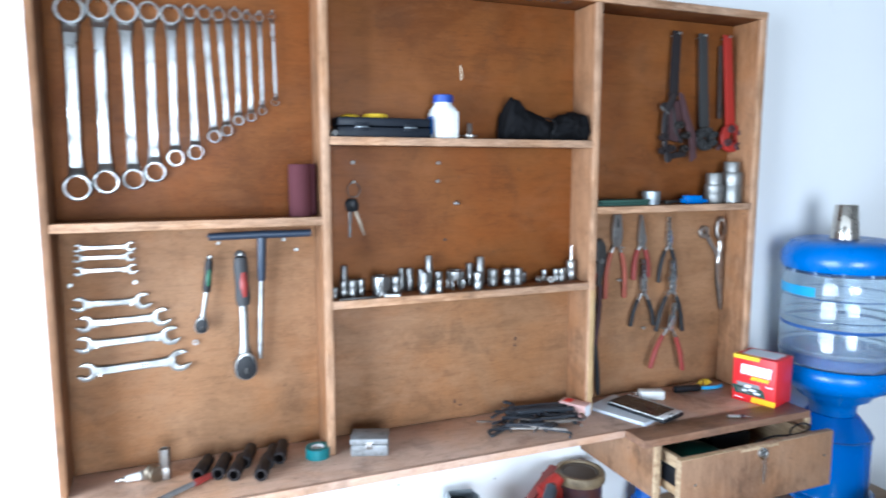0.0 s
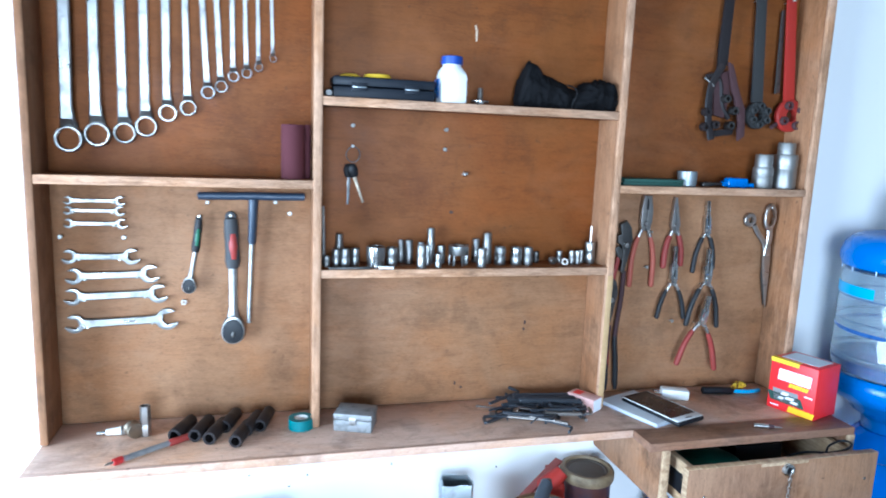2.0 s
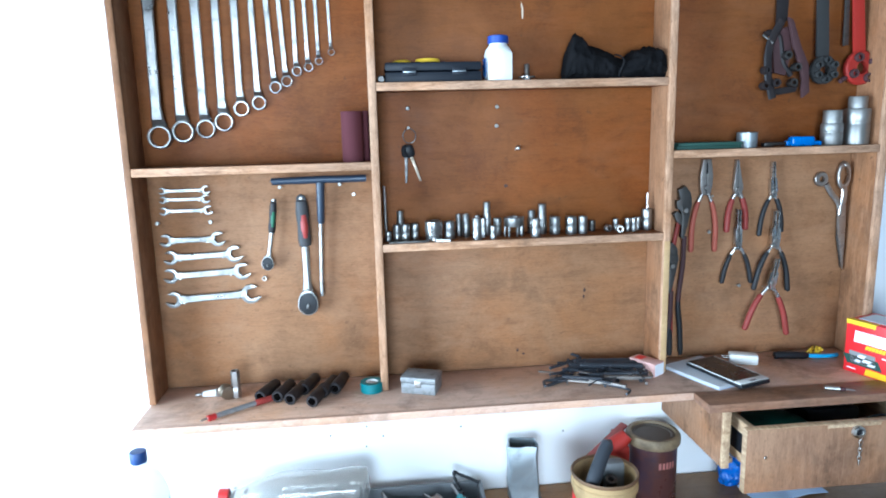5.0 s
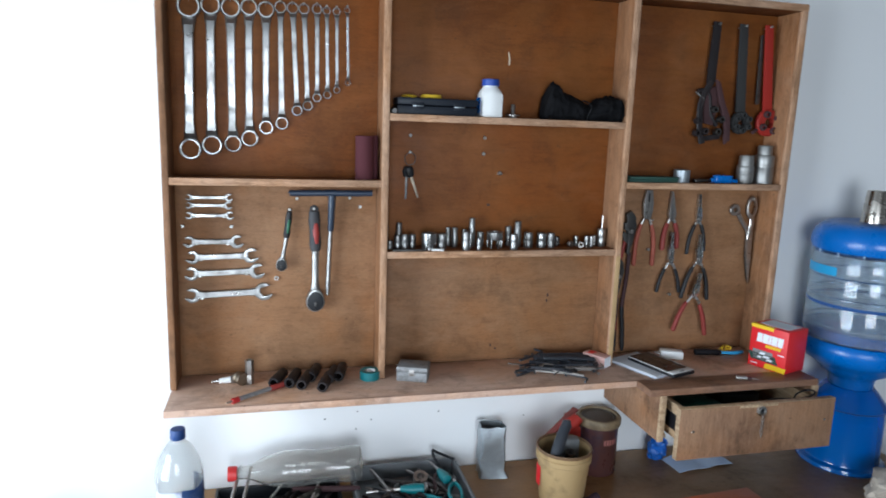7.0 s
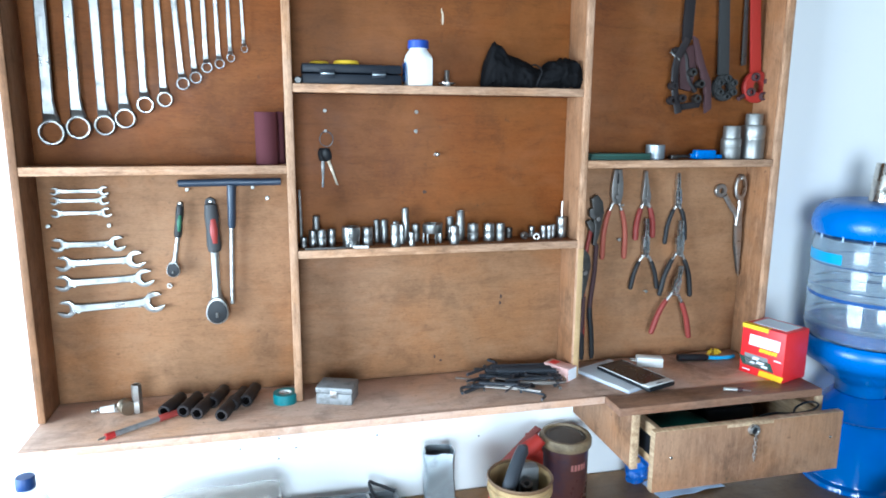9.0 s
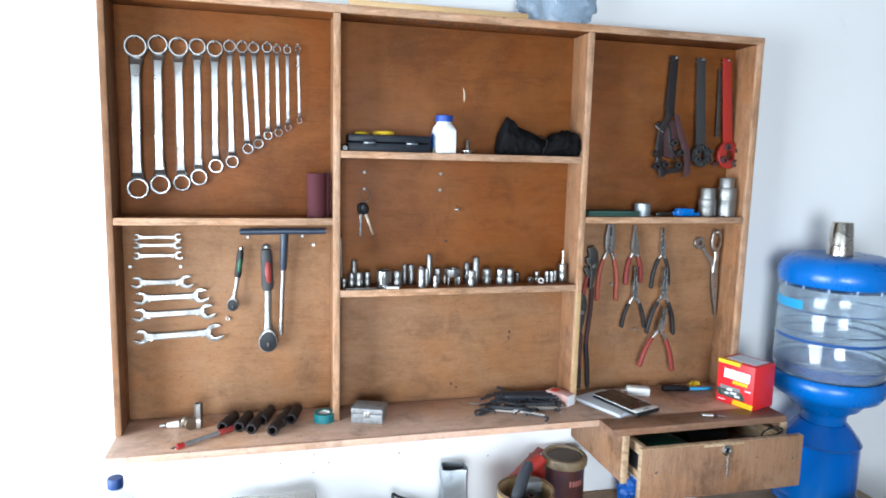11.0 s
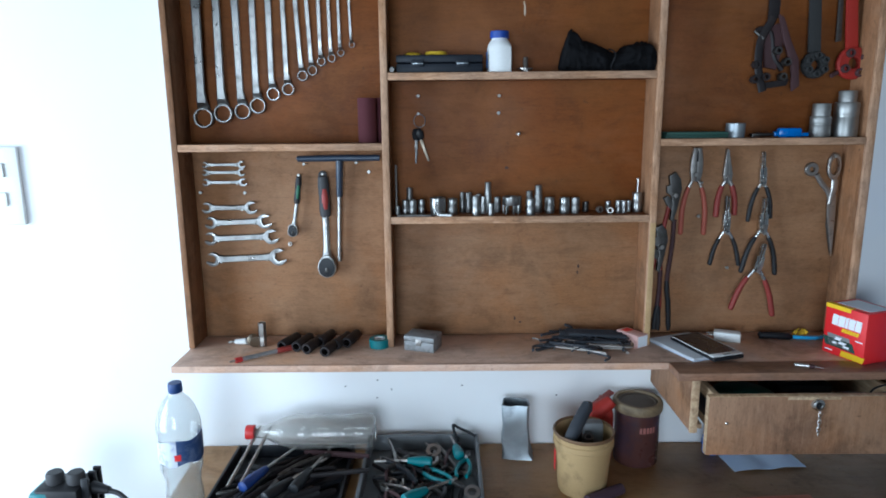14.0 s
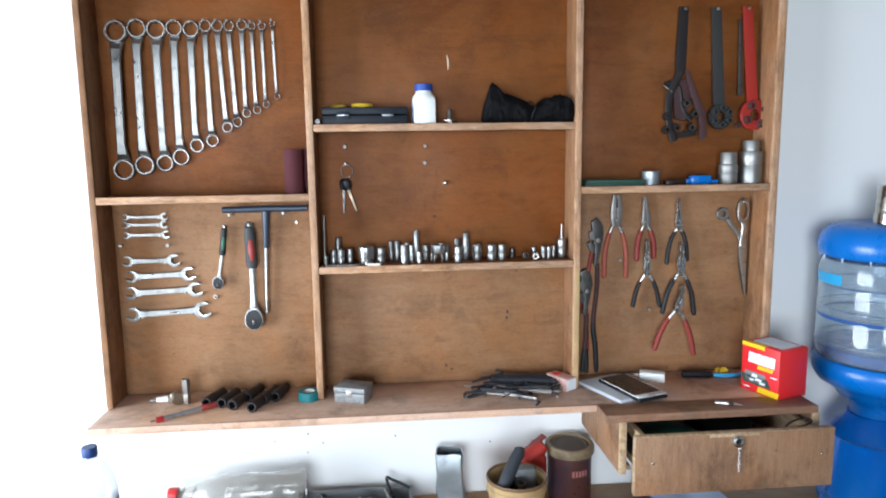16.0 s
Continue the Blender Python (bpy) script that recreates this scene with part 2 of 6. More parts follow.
CAN = paint("stained_paint_can", (0.085, 0.034, 0.03), 0.24, 0.95, (0.02, 0.024, 0.05), 32, spec=0.4)
TIN_GREY = metal("grey_tin", (0.28, 0.285, 0.29), 0.5, 0.9, (0.08, 0.07, 0.06), 110, 0.35)
CARD_RED = paint("red_printed_card", (0.72, 0.02, 0.025), 0.38, 0.06, (0.4, 0.02, 0.02))
CARD_YELLOW = paint("yellow_printed_card", (0.85, 0.55, 0.01), 0.38, 0.06)
PINK = paint("pink_printed_card", (0.66, 0.40, 0.36), 0.6, 0.3, (0.4, 0.2, 0.16))
DARK_GREEN = paint("dark_green_card", (0.03, 0.075, 0.06), 0.5, 0.3, spec=0.25)
NEWS = paint("crumpled_newspaper", (0.48, 0.42, 0.35), 0.9, 0.4, (0.25, 0.22, 0.2), 120, 0.4)
SCREEN = paint("black_glass", (0.008, 0.009, 0.013), 0.22, 0.05)
NAIL = metal("shiny_nail_steel", (0.5, 0.5, 0.48), 0.38, 0.4)
CASE = paint("blue_black_plastic", (0.005, 0.008, 0.015), 0.5, 0.2, (0.02, 0.022, 0.03), spec=0.35)
SKY_LEAD = paint("sky_blue_plastic", (0.05, 0.38, 0.72), 0.4, 0.1)
PET = clear("clear_plastic_bottle", (0.93, 0.95, 0.95), 0.06)
PET_BLUE = clear("clear_blue_tinted_plastic", (0.78, 0.89, 0.98), 0.03, 0.9)
BAND_BLUE = paint("dark_blue_band", (0.02, 0.08, 0.26), 0.25, 0.1)
BLUE_CLEAR = clear("blue_translucent_plastic", (0.008, 0.20, 0.74), 0.06, 0.6)
BAG = clear("bluish_plastic_film", (0.55, 0.66, 0.78), 0.18, 0.75)
WATER = clear("water", (0.85, 0.93, 0.98), 0.0, 1.0, 1.33)


# ---- mesh helpers ----
def V(*a):
    return Vector(a)


def box(bm, x0, x1, y0, y1, z0, z1, bevel=0.0015, m=None):
    g = bmesh.ops.create_cube(bm, size=1.0)
    bmesh.ops.transform(bm, matrix=Matrix.Translation(((x0 + x1) / 2, (y0 + y1) / 2, (z0 + z1) / 2)) @ Matrix.Diagonal((x1 - x0, y1 - y0, z1 - z0, 1)), verts=g["verts"])
    vs = g["verts"]
    if bevel:
        es = list({e for v in vs for e in v.link_edges})
        r = bmesh.ops.bevel(bm, geom=es, offset=bevel, segments=2, affect="EDGES", profile=0.5)
        vs = r["verts"]
    if m is not None:
        bmesh.ops.transform(bm, matrix=m, verts=list(set(vs)))
    return bm


def rod(bm, a, b, r0, r1=None, seg=12):
    """A round bar from a to b, tapered from r0 to r1."""
    a, b = Vector(a), Vector(b)
    d = b - a
    m = Matrix.Translation((a + b) / 2) @ d.to_track_quat("Z", "Y").to_matrix().to_4x4()
    bmesh.ops.create_cone(bm, cap_ends=True, segments=seg, radius1=r0, radius2=r0 if r1 is None else r1, depth=d.length, matrix=m)
    return bm


FLAT = [(1, 0.4), (0.78, 1), (-0.78, 1), (-1, 0.4), (-1, -0.4), (-0.78, -1), (0.78, -1), (1, -0.4)]


def tube(bm, pts, r, seg=8, closed=False, flat=1.0, section=None):
    """A bar swept along points; r may be a list, flat squeezes it in y, section gives its outline."""
    outline = section or [(math.cos(2 * math.pi * j / seg), math.sin(2 * math.pi * j / seg)) for j in range(seg)]
    seg = len(outline)
    pts = [Vector(p) for p in pts]
    k = len(pts)
    rings = []
    for i, p in enumerate(pts):
        nxt, prv = (pts[(i + 1) % k], pts[i - 1]) if closed else (pts[min(i + 1, k - 1)], pts[max(i - 1, 0)])
        d = (nxt - prv).normalized()
        u = d.cross(V(0, 1, 0))
        u = u.normalized() if u.length > 0.05 else d.cross(V(1, 0, 0)).normalized()
        w = d.cross(u).normalized()
        rad = r[i] if isinstance(r, (list, tuple)) else r
        rings.append([bm.verts.new(p + (u * ou + w * ow * flat) * rad) for ou, ow in outline])
    for i in range(k if closed else k - 1):
        a, b = rings[i], rings[(i + 1) % k]
        for j in range(seg):
            bm.faces.new((a[j], a[(j + 1) % seg], b[(j + 1) % seg], b[j]))
    if not closed:
        bm.faces.new(rings[0][::-1])
        bm.faces.new(rings[-1])
    return bm


def curve_points(ctrl, steps=6):
    """A smooth line through control points."""
    p = [Vector(c) for c in ctrl]
    p = [p[0] * 2 - p[1]] + p + [p[-1] * 2 - p[-2]]
    out = []
    for i in range(1, len(p) - 2):
        for s in range(steps):
            t = s / steps
            a, b, c, d = p[i - 1:i + 3]
            out.append(0.5 * ((2 * b) + (c - a) * t + (2 * a - 5 * b + 4 * c - d) * t * t + (3 * b - a - 3 * c + d) * t ** 3))
    return out + [p[-2]]


def lathe(bm, profile, seg=24, m=None, closed=False):
    """Turns a profile of (radius, height) round z."""
    rings = []
    for r, z in profile:
        rings.append([bm.verts.new((r * math.cos(2 * math.pi * j / seg), r * math.sin(2 * math.pi * j / seg), z)) for j in range(seg)] if r > 1e-5 else [bm.verts.new((0, 0, z))])
    pairs = list(zip(rings, rings[1:])) + ([(rings[-1], rings[0])] if closed else [])
    for a, b in pairs:
        for j in range(seg):
            q = (j + 1) % seg
            if len(a) == 1 and len(b) == 1:
                continue
            if len(a) == 1:
                bm.faces.new((a[0], b[q], b[j]))
            elif len(b) == 1:
                bm.faces.new((a[j], a[q], b[0]))
            else:
                bm.faces.new((a[j], a[q], b[q], b[j]))
    if m is not None:
        bmesh.ops.transform(bm, matrix=m, verts=[v for r in rings for v in r])
    return bm


def plate(bm, outline, y0, y1, bevel=0.0):
    """A flat plate in x and z, with that outline, from y0 to y1."""
    f = bm.faces.new([bm.verts.new((x, y0, z)) for x, z in outline])
    r = bmesh.ops.extrude_face_region(bm, geom=[f])
    vs = [v for v in r["geom"] if isinstance(v, bmesh.types.BMVert)]
    bmesh.ops.translate(bm, vec=(0, y1 - y0, 0), verts=vs)
    if bevel:
        fs = [g for g in r["geom"] if isinstance(g, bmesh.types.BMFace)] + [f]
        es = list({e for g in fs for e in g.edges})
        bmesh.ops.bevel(bm, geom=es, offset=bevel, segments=2, affect="EDGES", profile=0.6)
    return bm


def ring(bm, c, outer, inner, y0, y1, seg=24, stretch=1.0, points=0):
    """A ring in x and z round c, from y0 to y1, its hole with that many teeth."""
    rows = []
    for rad, y in ((outer * 0.9, y0), (outer, y0 + (y1 - y0) * 0.25), (outer, y0 + (y1 - y0) * 0.75), (outer * 0.9, y1), (inner, y1), (inner, y0)):
        row = []
        for j in range(seg):
            a = 2 * math.pi * j / seg
            q = rad * (1.0 + (0.05 if points and rad == inner and j % 2 else 0.0))
            row.append(bm.verts.new((c[0] + q * math.cos(a), y, c[1] + q * math.sin(a) * stretch)))
        rows.append(row)
    for i in range(6):
        a, b = rows[i], rows[(i + 1) % 6]
        for j in range(seg):
            bm.faces.new((a[j], b[j], b[(j + 1) % seg], a[(j + 1) % seg]))
    return bm


def mesh_of(name, bm, material, smooth=38):
    bmesh.ops.recalc_face_normals(bm, faces=bm.faces)
    me = bpy.data.meshes.new(name)
    bm.to_mesh(me)
    bm.free()
    me.materials.append(material)
    me.polygons.foreach_set("use_smooth", [True] * len(me.polygons))
    me.set_sharp_from_angle(angle=radians(smooth))
    return me


def thing(name, place, label, category, group="", turn=0.0):
    ob = new(name)
    ob.empty_display_size = 0.02
    ob.matrix_world = pose(*place, 0, 0, turn)
    return tagged(ob, label, category, group)


def part(name, bm, material, parent, label="", smooth=38):
    ob = new(name, mesh_of(name, bm, material, smooth))
    ob.parent = parent
    return tagged(ob, label)


def solo(name, bm, material, place, label, category, group="", turn=0.0, kind="", smooth=38):
    ob = new(name, mesh_of(name, bm, material, smooth))
    ob.matrix_world = pose(*place, 0, 0, turn)
    return tagged(ob, label, category, group, kind)


def B():
    return bmesh.new()


def structure(name, bm, material, label, category):
    return solo(name, bm, material, (0, 0, 0), label, category, kind="structure")


# ---- the room ----
FACE = 0.014
XW, XE, YS, TOP = -1.8, 2.7, -3.5, 2.75
b = box(B(), XW - 0.2, XE + 0.2, FACE, FACE + 0.2, -0.1, TOP + 0.1, 0)
structure("wall_north", b, WALL, "white distempered plaster wall with small drilled holes", "wall")
# the other walls and the ceiling are unseen, kept dark to lower the fill
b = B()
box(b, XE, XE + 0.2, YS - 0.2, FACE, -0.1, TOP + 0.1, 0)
structure("wall_east", b, DIM, "unseen side wall, dark grey to limit bounced light", "wall")
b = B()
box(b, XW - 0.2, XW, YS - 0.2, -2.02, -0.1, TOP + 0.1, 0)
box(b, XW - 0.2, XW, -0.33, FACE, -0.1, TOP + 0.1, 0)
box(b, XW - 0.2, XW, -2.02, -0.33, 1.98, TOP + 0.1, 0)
structure("wall_west", b, DIM, "unseen wall with an open doorway, dark grey to limit bounced light", "wall")
# unseen south wall, its opening added to hold the front fill lamp
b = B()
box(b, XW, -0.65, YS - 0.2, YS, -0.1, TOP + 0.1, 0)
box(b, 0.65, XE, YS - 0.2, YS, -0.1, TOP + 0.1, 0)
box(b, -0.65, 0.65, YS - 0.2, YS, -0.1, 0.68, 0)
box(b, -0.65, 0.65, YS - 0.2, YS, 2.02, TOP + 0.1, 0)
structure("wall_south", b, DIM, "unseen dark grey wall with an opening added for the front fill", "wall")
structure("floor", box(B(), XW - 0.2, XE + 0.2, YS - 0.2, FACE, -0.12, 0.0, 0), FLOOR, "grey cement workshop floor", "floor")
structure("ceiling", box(B(), XW - 0.2, XE + 0.2, YS - 0.2, FACE + 0.2, TOP, TOP + 0.15, 0), DIM, "unseen ceiling, dark grey to limit bounced light", "ceiling")
structure("ground", box(B(), -60, 60, -60, 60, -0.3, -0.13, 0), EARTH, "pale bare yard ground outside", "ground")

holes = [(0.430, 0.925), (0.397, 0.900), (0.431, 0.876), (0.827, 0.858), (0.395, 0.855), (0.35, 0.935), (0.60, 0.885), (0.32, 0.885)]
for x, z in holes:
    ob = solo("wall_hole", rod(B(), (0, 0, 0), (0, -0.0012, 0), 0.0019, 0.0014, 8), IRON_GREY, (x, FACE, z), "small dark drilled hole in the white wall", "wall hole", "holes in the wall")

plate_th = thing("wall_switch", (-0.432, FACE, 1.373), "white plastic switch plate on the white wall", "switch")
part("plate", box(B(), -0.045, 0.045, -0.012, 0, -0.088, 0.088, 0.004), WHITE, plate_th)
for z in (-0.045, 0.02):
    part("rocker", box(B(), -0.014, 0.014, -0.018, -0.012, z, z + 0.032, 0.003), WHITE, plate_th)

# ---- the tool cabinet ----
FRONT = -0.084
cab = thing("tool_cabinet", (0, 0, 1.004), "wall-hung varnished plywood tool cabinet with open compartments", "cabinet")
Z = -1.004


def board(name, x0, x1, y0, y1, z0, z1, material, edge=None, label=""):
    """A board of the cabinet, with a front lipping in another wood."""
    ob = part(name, box(B(), x0, x1, y0 + (0.009 if edge else 0), y1, z0 + Z, z1 + Z, 0.0012), material, cab, label)
    if edge:
        part("edge_strip", box(B(), x0 - 0.0006, x1 + 0.0006, y0, y0 + 0.0088, z0 + Z - 0.0006, z1 + Z + 0.0006, 0.002), edge, ob)
    return ob


# plywood sheets of the back, joined behind the shelves and dividers, the lower ones paler
for xa, xb, zj, lower in ((-0.010, 0.4385, 1.458, PALE_PLY), (0.4395, 1.0035, 1.302, PALE_PLY), (1.0045, 1.455, 1.462, PALE_PLY)):
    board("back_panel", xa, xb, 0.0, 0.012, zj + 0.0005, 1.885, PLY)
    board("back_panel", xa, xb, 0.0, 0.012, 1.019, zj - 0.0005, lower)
board("side_panel", -0.0075, 0.0045, FRONT, -0.0005, 1.019, 1.885, PLY_V, PLY_V)
board("side_panel", 1.441, 1.457, FRONT, -0.0005, 1.019, 1.885, PLY_V, EDGE_V)
board("divider", 0.4325, 0.4462, FRONT, -0.0005, 1.019, 1.884, PLY_V, EDGE_V)
board("divider", 0.9990, 1.012, FRONT, -0.0005, 1.019, 1.884, PLY_V, EDGE_V)
part("bare_patch", box(B(), 0.9996, 1.0115, FRONT - 0.0012, FRONT - 0.0002, 0.02, 0.289, 0.0004), LATH, cab, "bare yellowish wood on the divider edge")
board("top_panel", -0.009, 1.457, FRONT - 0.001, 0.012, 1.8855, 1.901, PLY, EDGE)
board("bottom_plank", -0.006, 1.476, -0.190, 0.012, 1.004, 1.018, PLANK, PLANK)
board("shelf", 0.005, 0.4320, FRONT + 0.001, -0.0005, 1.451, 1.465, PLY, EDGE)
board("shelf", 0.4467, 0.9985, FRONT + 0.001, -0.0005, 1.593, 1.607, PLY, EDGE)
board("shelf", 0.4467, 0.9985, FRONT + 0.001, -0.0005, 1.295, 1.309, PLY, EDGE)
board("shelf", 1.0125, 1.4405, FRONT + 0.001, -0.0005, 1.455, 1.469, PLY, EDGE)

# ---- the drawer under the plank ----
unit = thing("drawer_unit", (1.26, -0.1, 0.867), "weathered plywood drawer hung under the cabinet, pulled open", "drawer")


def upart(name, x0, x1, y0, y1, z0, z1, material, parent=None, label="", bevel=0.0015):
    p = unit if parent is None else parent
    return part(name, box(B(), x0 - 1.26, x1 - 1.26, y0 + 0.1, y1 + 0.1, z0 - 0.867, z1 - 0.867, bevel), material, p, label)


c1 = upart("cheek", 1.050, 1.064, -0.242, 0.012, 0.893, 1.0035, DRAWER)
upart("edge_strip", 1.0495, 1.0645, -0.250, -0.2425, 0.892, 1.0035, PALE, c1)
c2 = upart("cheek", 1.460, 1.474, -0.242, 0.012, 0.893, 1.0035, DRAWER)
upart("edge_strip", 1.4595, 1.4745, -0.250, -0.2425, 0.892, 1.0035, PALE, c2)
upart("front_board", 1.020, 1.469, -0.252, -0.1905, 1.004, 1.0200, DARK_PLANK, label="dark oily board along the plank's front")
upart("runner", 1.0645, 1.080, -0.235, 0.0, 0.894, 0.904, PALE)
upart("runner", 1.45, 1.4595, -0.235, 0.0, 0.894, 0.904, PALE)
dr = upart("drawer_front", 1.058, 1.463, -0.314, -0.299, 0.879, 0.998, DRAWER)
upart("worn_edge", 1.0585, 1.4625, -0.3135, -0.2995, 0.9978, 0.9988, PALE, dr, "pale splintered top edge", 0.0003)
upart("worn_edge", 1.0570, 1.0579, -0.3135, -0.2995, 0.880, 0.9975, PALE, dr, "pale worn side edge", 0.0003)
upart("worn_edge", 1.205, 1.305, -0.3146, -0.3139, 0.9915, 0.9976, PALE, dr, "pale chipped strip along the top edge", 0.0002)
upart("side_board", 1.083, 1.095, -0.2985, -0.02, 0.905, 0.985, PALE, dr)
upart("side_board", 1.437, 1.449, -0.2985, -0.02, 0.905, 0.985, PALE, dr)
upart("base_board", 1.0955, 1.4365, -0.2985, -0.02, 0.906, 0.911, DRAWER, dr)
upart("back_board", 1.0955, 1.4365, -0.032, -0.0205, 0.9112, 0.98, PALE, dr)
upart("runner_slot", 1.0815, 1.0828, -0.285, -0.2, 0.925, 0.962, BLACK, dr, "dark slot in the drawer side")
b = lathe(B(), [(0.0, 0.002), (0.0055, 0.002), (0.007, 0.006), (0.0115, 0.0045), (0.0125, 0.0)], 20, pose(0, 0, 0, 90))
lock = part("lock", b, BRIGHT, dr, "round steel drawer lock")
part("keyhole", lathe(B(), [(0, 0.0034), (0.0058, 0.0034), (0.0062, 0.0028), (0, 0.0028)], 18, pose(0, 0, 0, 90)), BLACK, lock)
lock.location = (1.262 - 1.26, -0.2145, 0.982 - 0.867)
for x, z in ((1.093, 0.945), (1.438, 0.948)):
    s = part("screw", lathe(B(), [(0, 0.0016), (0.002, 0.0014), (0.0032, 0)], 10, pose(0, 0, 0, 90)), BRIGHT, dr)
    s.location = (x - 1.26, -0.2145, z - 0.867)
b = B()
for k in range(7):
    a = 0.006 * k
    pts = [(0.0035 * math.cos(t) * (1 if k % 2 else 0.35), -0.002 - 0.0012 * math.sin(t * 2), -0.012 - a * 1.25 + 0.0055 * math.sin(t)) for t in [i * math.pi / 4 for i in range(8)]]
    tube(b, pts, 0.0007, 5, True)
chain = part("chain", b, STEEL, dr, "thin steel chain hanging from the lock")
chain.location = (1.266 - 1.26, -0.2165, 0.982 - 0.867)

# ---- the workbench ----
bench = thing("workbench", (0.9, -0.35, 0.0), "long wooden workbench with an oil-stained brown plywood top", "workbench")
part("tabletop", box(B(), -0.93, 0.94, -0.42, 0.36, 0.705, 0.735, 0.003), BENCH, bench)
for x in (-0.86, 0.87):
    for y in (-0.36, 0.3):
        part("leg", box(B(), x - 0.03, x + 0.03, y - 0.03, y + 0.03, 0.0, 0.7045, 0.003), DRAWER, bench)
for y in (-0.38, 0.3):
    part("apron", box(B(), -0.825, 0.835, y, y + 0.02, 0.6, 0.7045, 0.002), DRAWER, bench)


# ---- tools hung in the cabinet ----
def nail(x, z, length=0.014, head=0.0026, y=0.0, label="small steel nail in the plywood back"):
    bm = rod(B(), (0, 0.004, 0), (0, -length, 0.002), 0.0011, seg=6)
    rod(bm, (0, -length, 0.002), (0, -length - 0.0012, 0.0022), head, head * 0.8, 10)
    return solo("nail", bm, NAIL, (x, y, z), label, "nail", "nails in the back panel")


def ring_spanner(top, bottom, r1, r2):
    """A double ring spanner hung by its upper ring."""
    (xt, zt), (xb, zb) = top, bottom
    th = thing("ring_spanner", (xb, -0.0005, zb - r2), "chrome double-ended ring spanner hung on a nail", "spanner", "ring spanners in a row")
    ox, oz = -xb, -(zb - r2)
    d = Vector((xb - xt, 0, zb - zt)).normalized()
    a, b_ = Vector((xt + ox, 0, zt + oz)), Vector((ox + xb, 0, oz + zb))
    part("ring_head", ring(B(), (a.x, a.z), r1, r1 * 0.77, -0.004 - r1 * 0.5, -0.003, 24, 1.0, 12), CHROME, th)
    part("ring_head", ring(B(), (b_.x, b_.z), r2, r2 * 0.78, -0.002 - r2 * 0.55, -0.001, 24, 1.0, 12), CHROME, th)
    w0, w1 = r1 * 0.40, r2 * 0.40
    s, e = a + d * r1 * 0.9, b_ - d * r2 * 0.9
    yb = -0.013 - r1 * 0.25
    pts = [s + V(0, -0.006, 0), s + d * r1 * 0.7 + V(0, yb * 0.85, 0), s + d * r1 * 1.5 + V(0, yb, 0)]
    k = 6
    far = e - d * r2 * 1.5
    for i in range(1, k):
        pts.append((s + d * r1 * 1.5).lerp(far, i / k) + V(0, yb, 0))
    pts += [far + V(0, yb, 0), e - d * r2 * 0.6 + V(0, yb * 0.8, 0), e + V(0, -0.005, 0)]
    rad = [w0 * 1.5, w0 * 1.25] + [w0 + (w1 - w0) * i / k for i in range(k + 1)] + [w1 * 1.25, w1 * 1.5]
    shank = part("shank", tube(B(), pts, rad, 8, False, 0.32, FLAT), CHROME, th, smooth=20)
    mid = s.lerp(e, 0.5)
    n = V(-d.z, 0, d.x)
    ln, wd = (e - s).length * 0.2, w0 * 0.28
    q = [mid + d * ln + n * wd, mid + d * ln - n * wd, mid - d * ln - n * wd, mid - d * ln + n * wd]
    part("stamped_panel", plate(B(), [(p.x, p.z) for p in q], yb - w0 * 0.35, yb - w0 * 0.3), STEEL, shank)
    nail(xt - 0.0008, zt + r1 * 0.60, 0.022)


TOPS = [(0.045, 1.804, 0.0235), (0.087, 1.810, 0.0205), (0.126, 1.808, 0.0205), (0.162, 1.811, 0.0178), (0.196, 1.809, 0.0175), (0.225, 1.816, 0.0130),
        (0.250, 1.816, 0.0125), (0.273, 1.816, 0.0115), (0.300, 1.818, 0.0110), (0.320, 1.816, 0.0085), (0.341, 1.816, 0.0085), (0.363, 1.820, 0.0065)]
ENDS = [(0.040, 1.520, 0.0225), (0.083, 1.529, 0.0210), (0.125, 1.533, 0.0182), (0.159, 1.545, 0.0180), (0.193, 1.569, 0.0150), (0.226, 1.579, 0.0138),
        (0.258, 1.607, 0.0115), (0.280, 1.618, 0.0108), (0.300, 1.636, 0.0095), (0.322, 1.643, 0.0088), (0.342, 1.654, 0.0075), (0.366, 1.670, 0.0062)]
for (x, z, r), (x2, z2, r2) in zip(TOPS, ENDS):
    ring_spanner((x, z), (x2, z2), r, r2)


def jaw(c, r, aim, slot, depth):
    """The outline of an open jaw: a round head with a slot."""
    half = math.asin(min(slot / r, 0.95))
    out = [(c[0] + r * math.cos(aim + half + (2 * math.pi - 2 * half) * i / 18), c[1] + r * math.sin(aim + half + (2 * math.pi - 2 * half) * i / 18)) for i in range(19)]
    f, n = (math.cos(aim), math.sin(aim)), (-math.sin(aim), math.cos(aim))
    base = r * math.cos(half) - depth
    out += [(c[0] + f[0] * base - n[0] * slot, c[1] + f[1] * base - n[1] * slot), (c[0] + f[0] * (base - slot * 0.45), c[1] + f[1] * (base - slot * 0.45)),
            (c[0] + f[0] * base + n[0] * slot, c[1] + f[1] * base + n[1] * slot)]
    return out


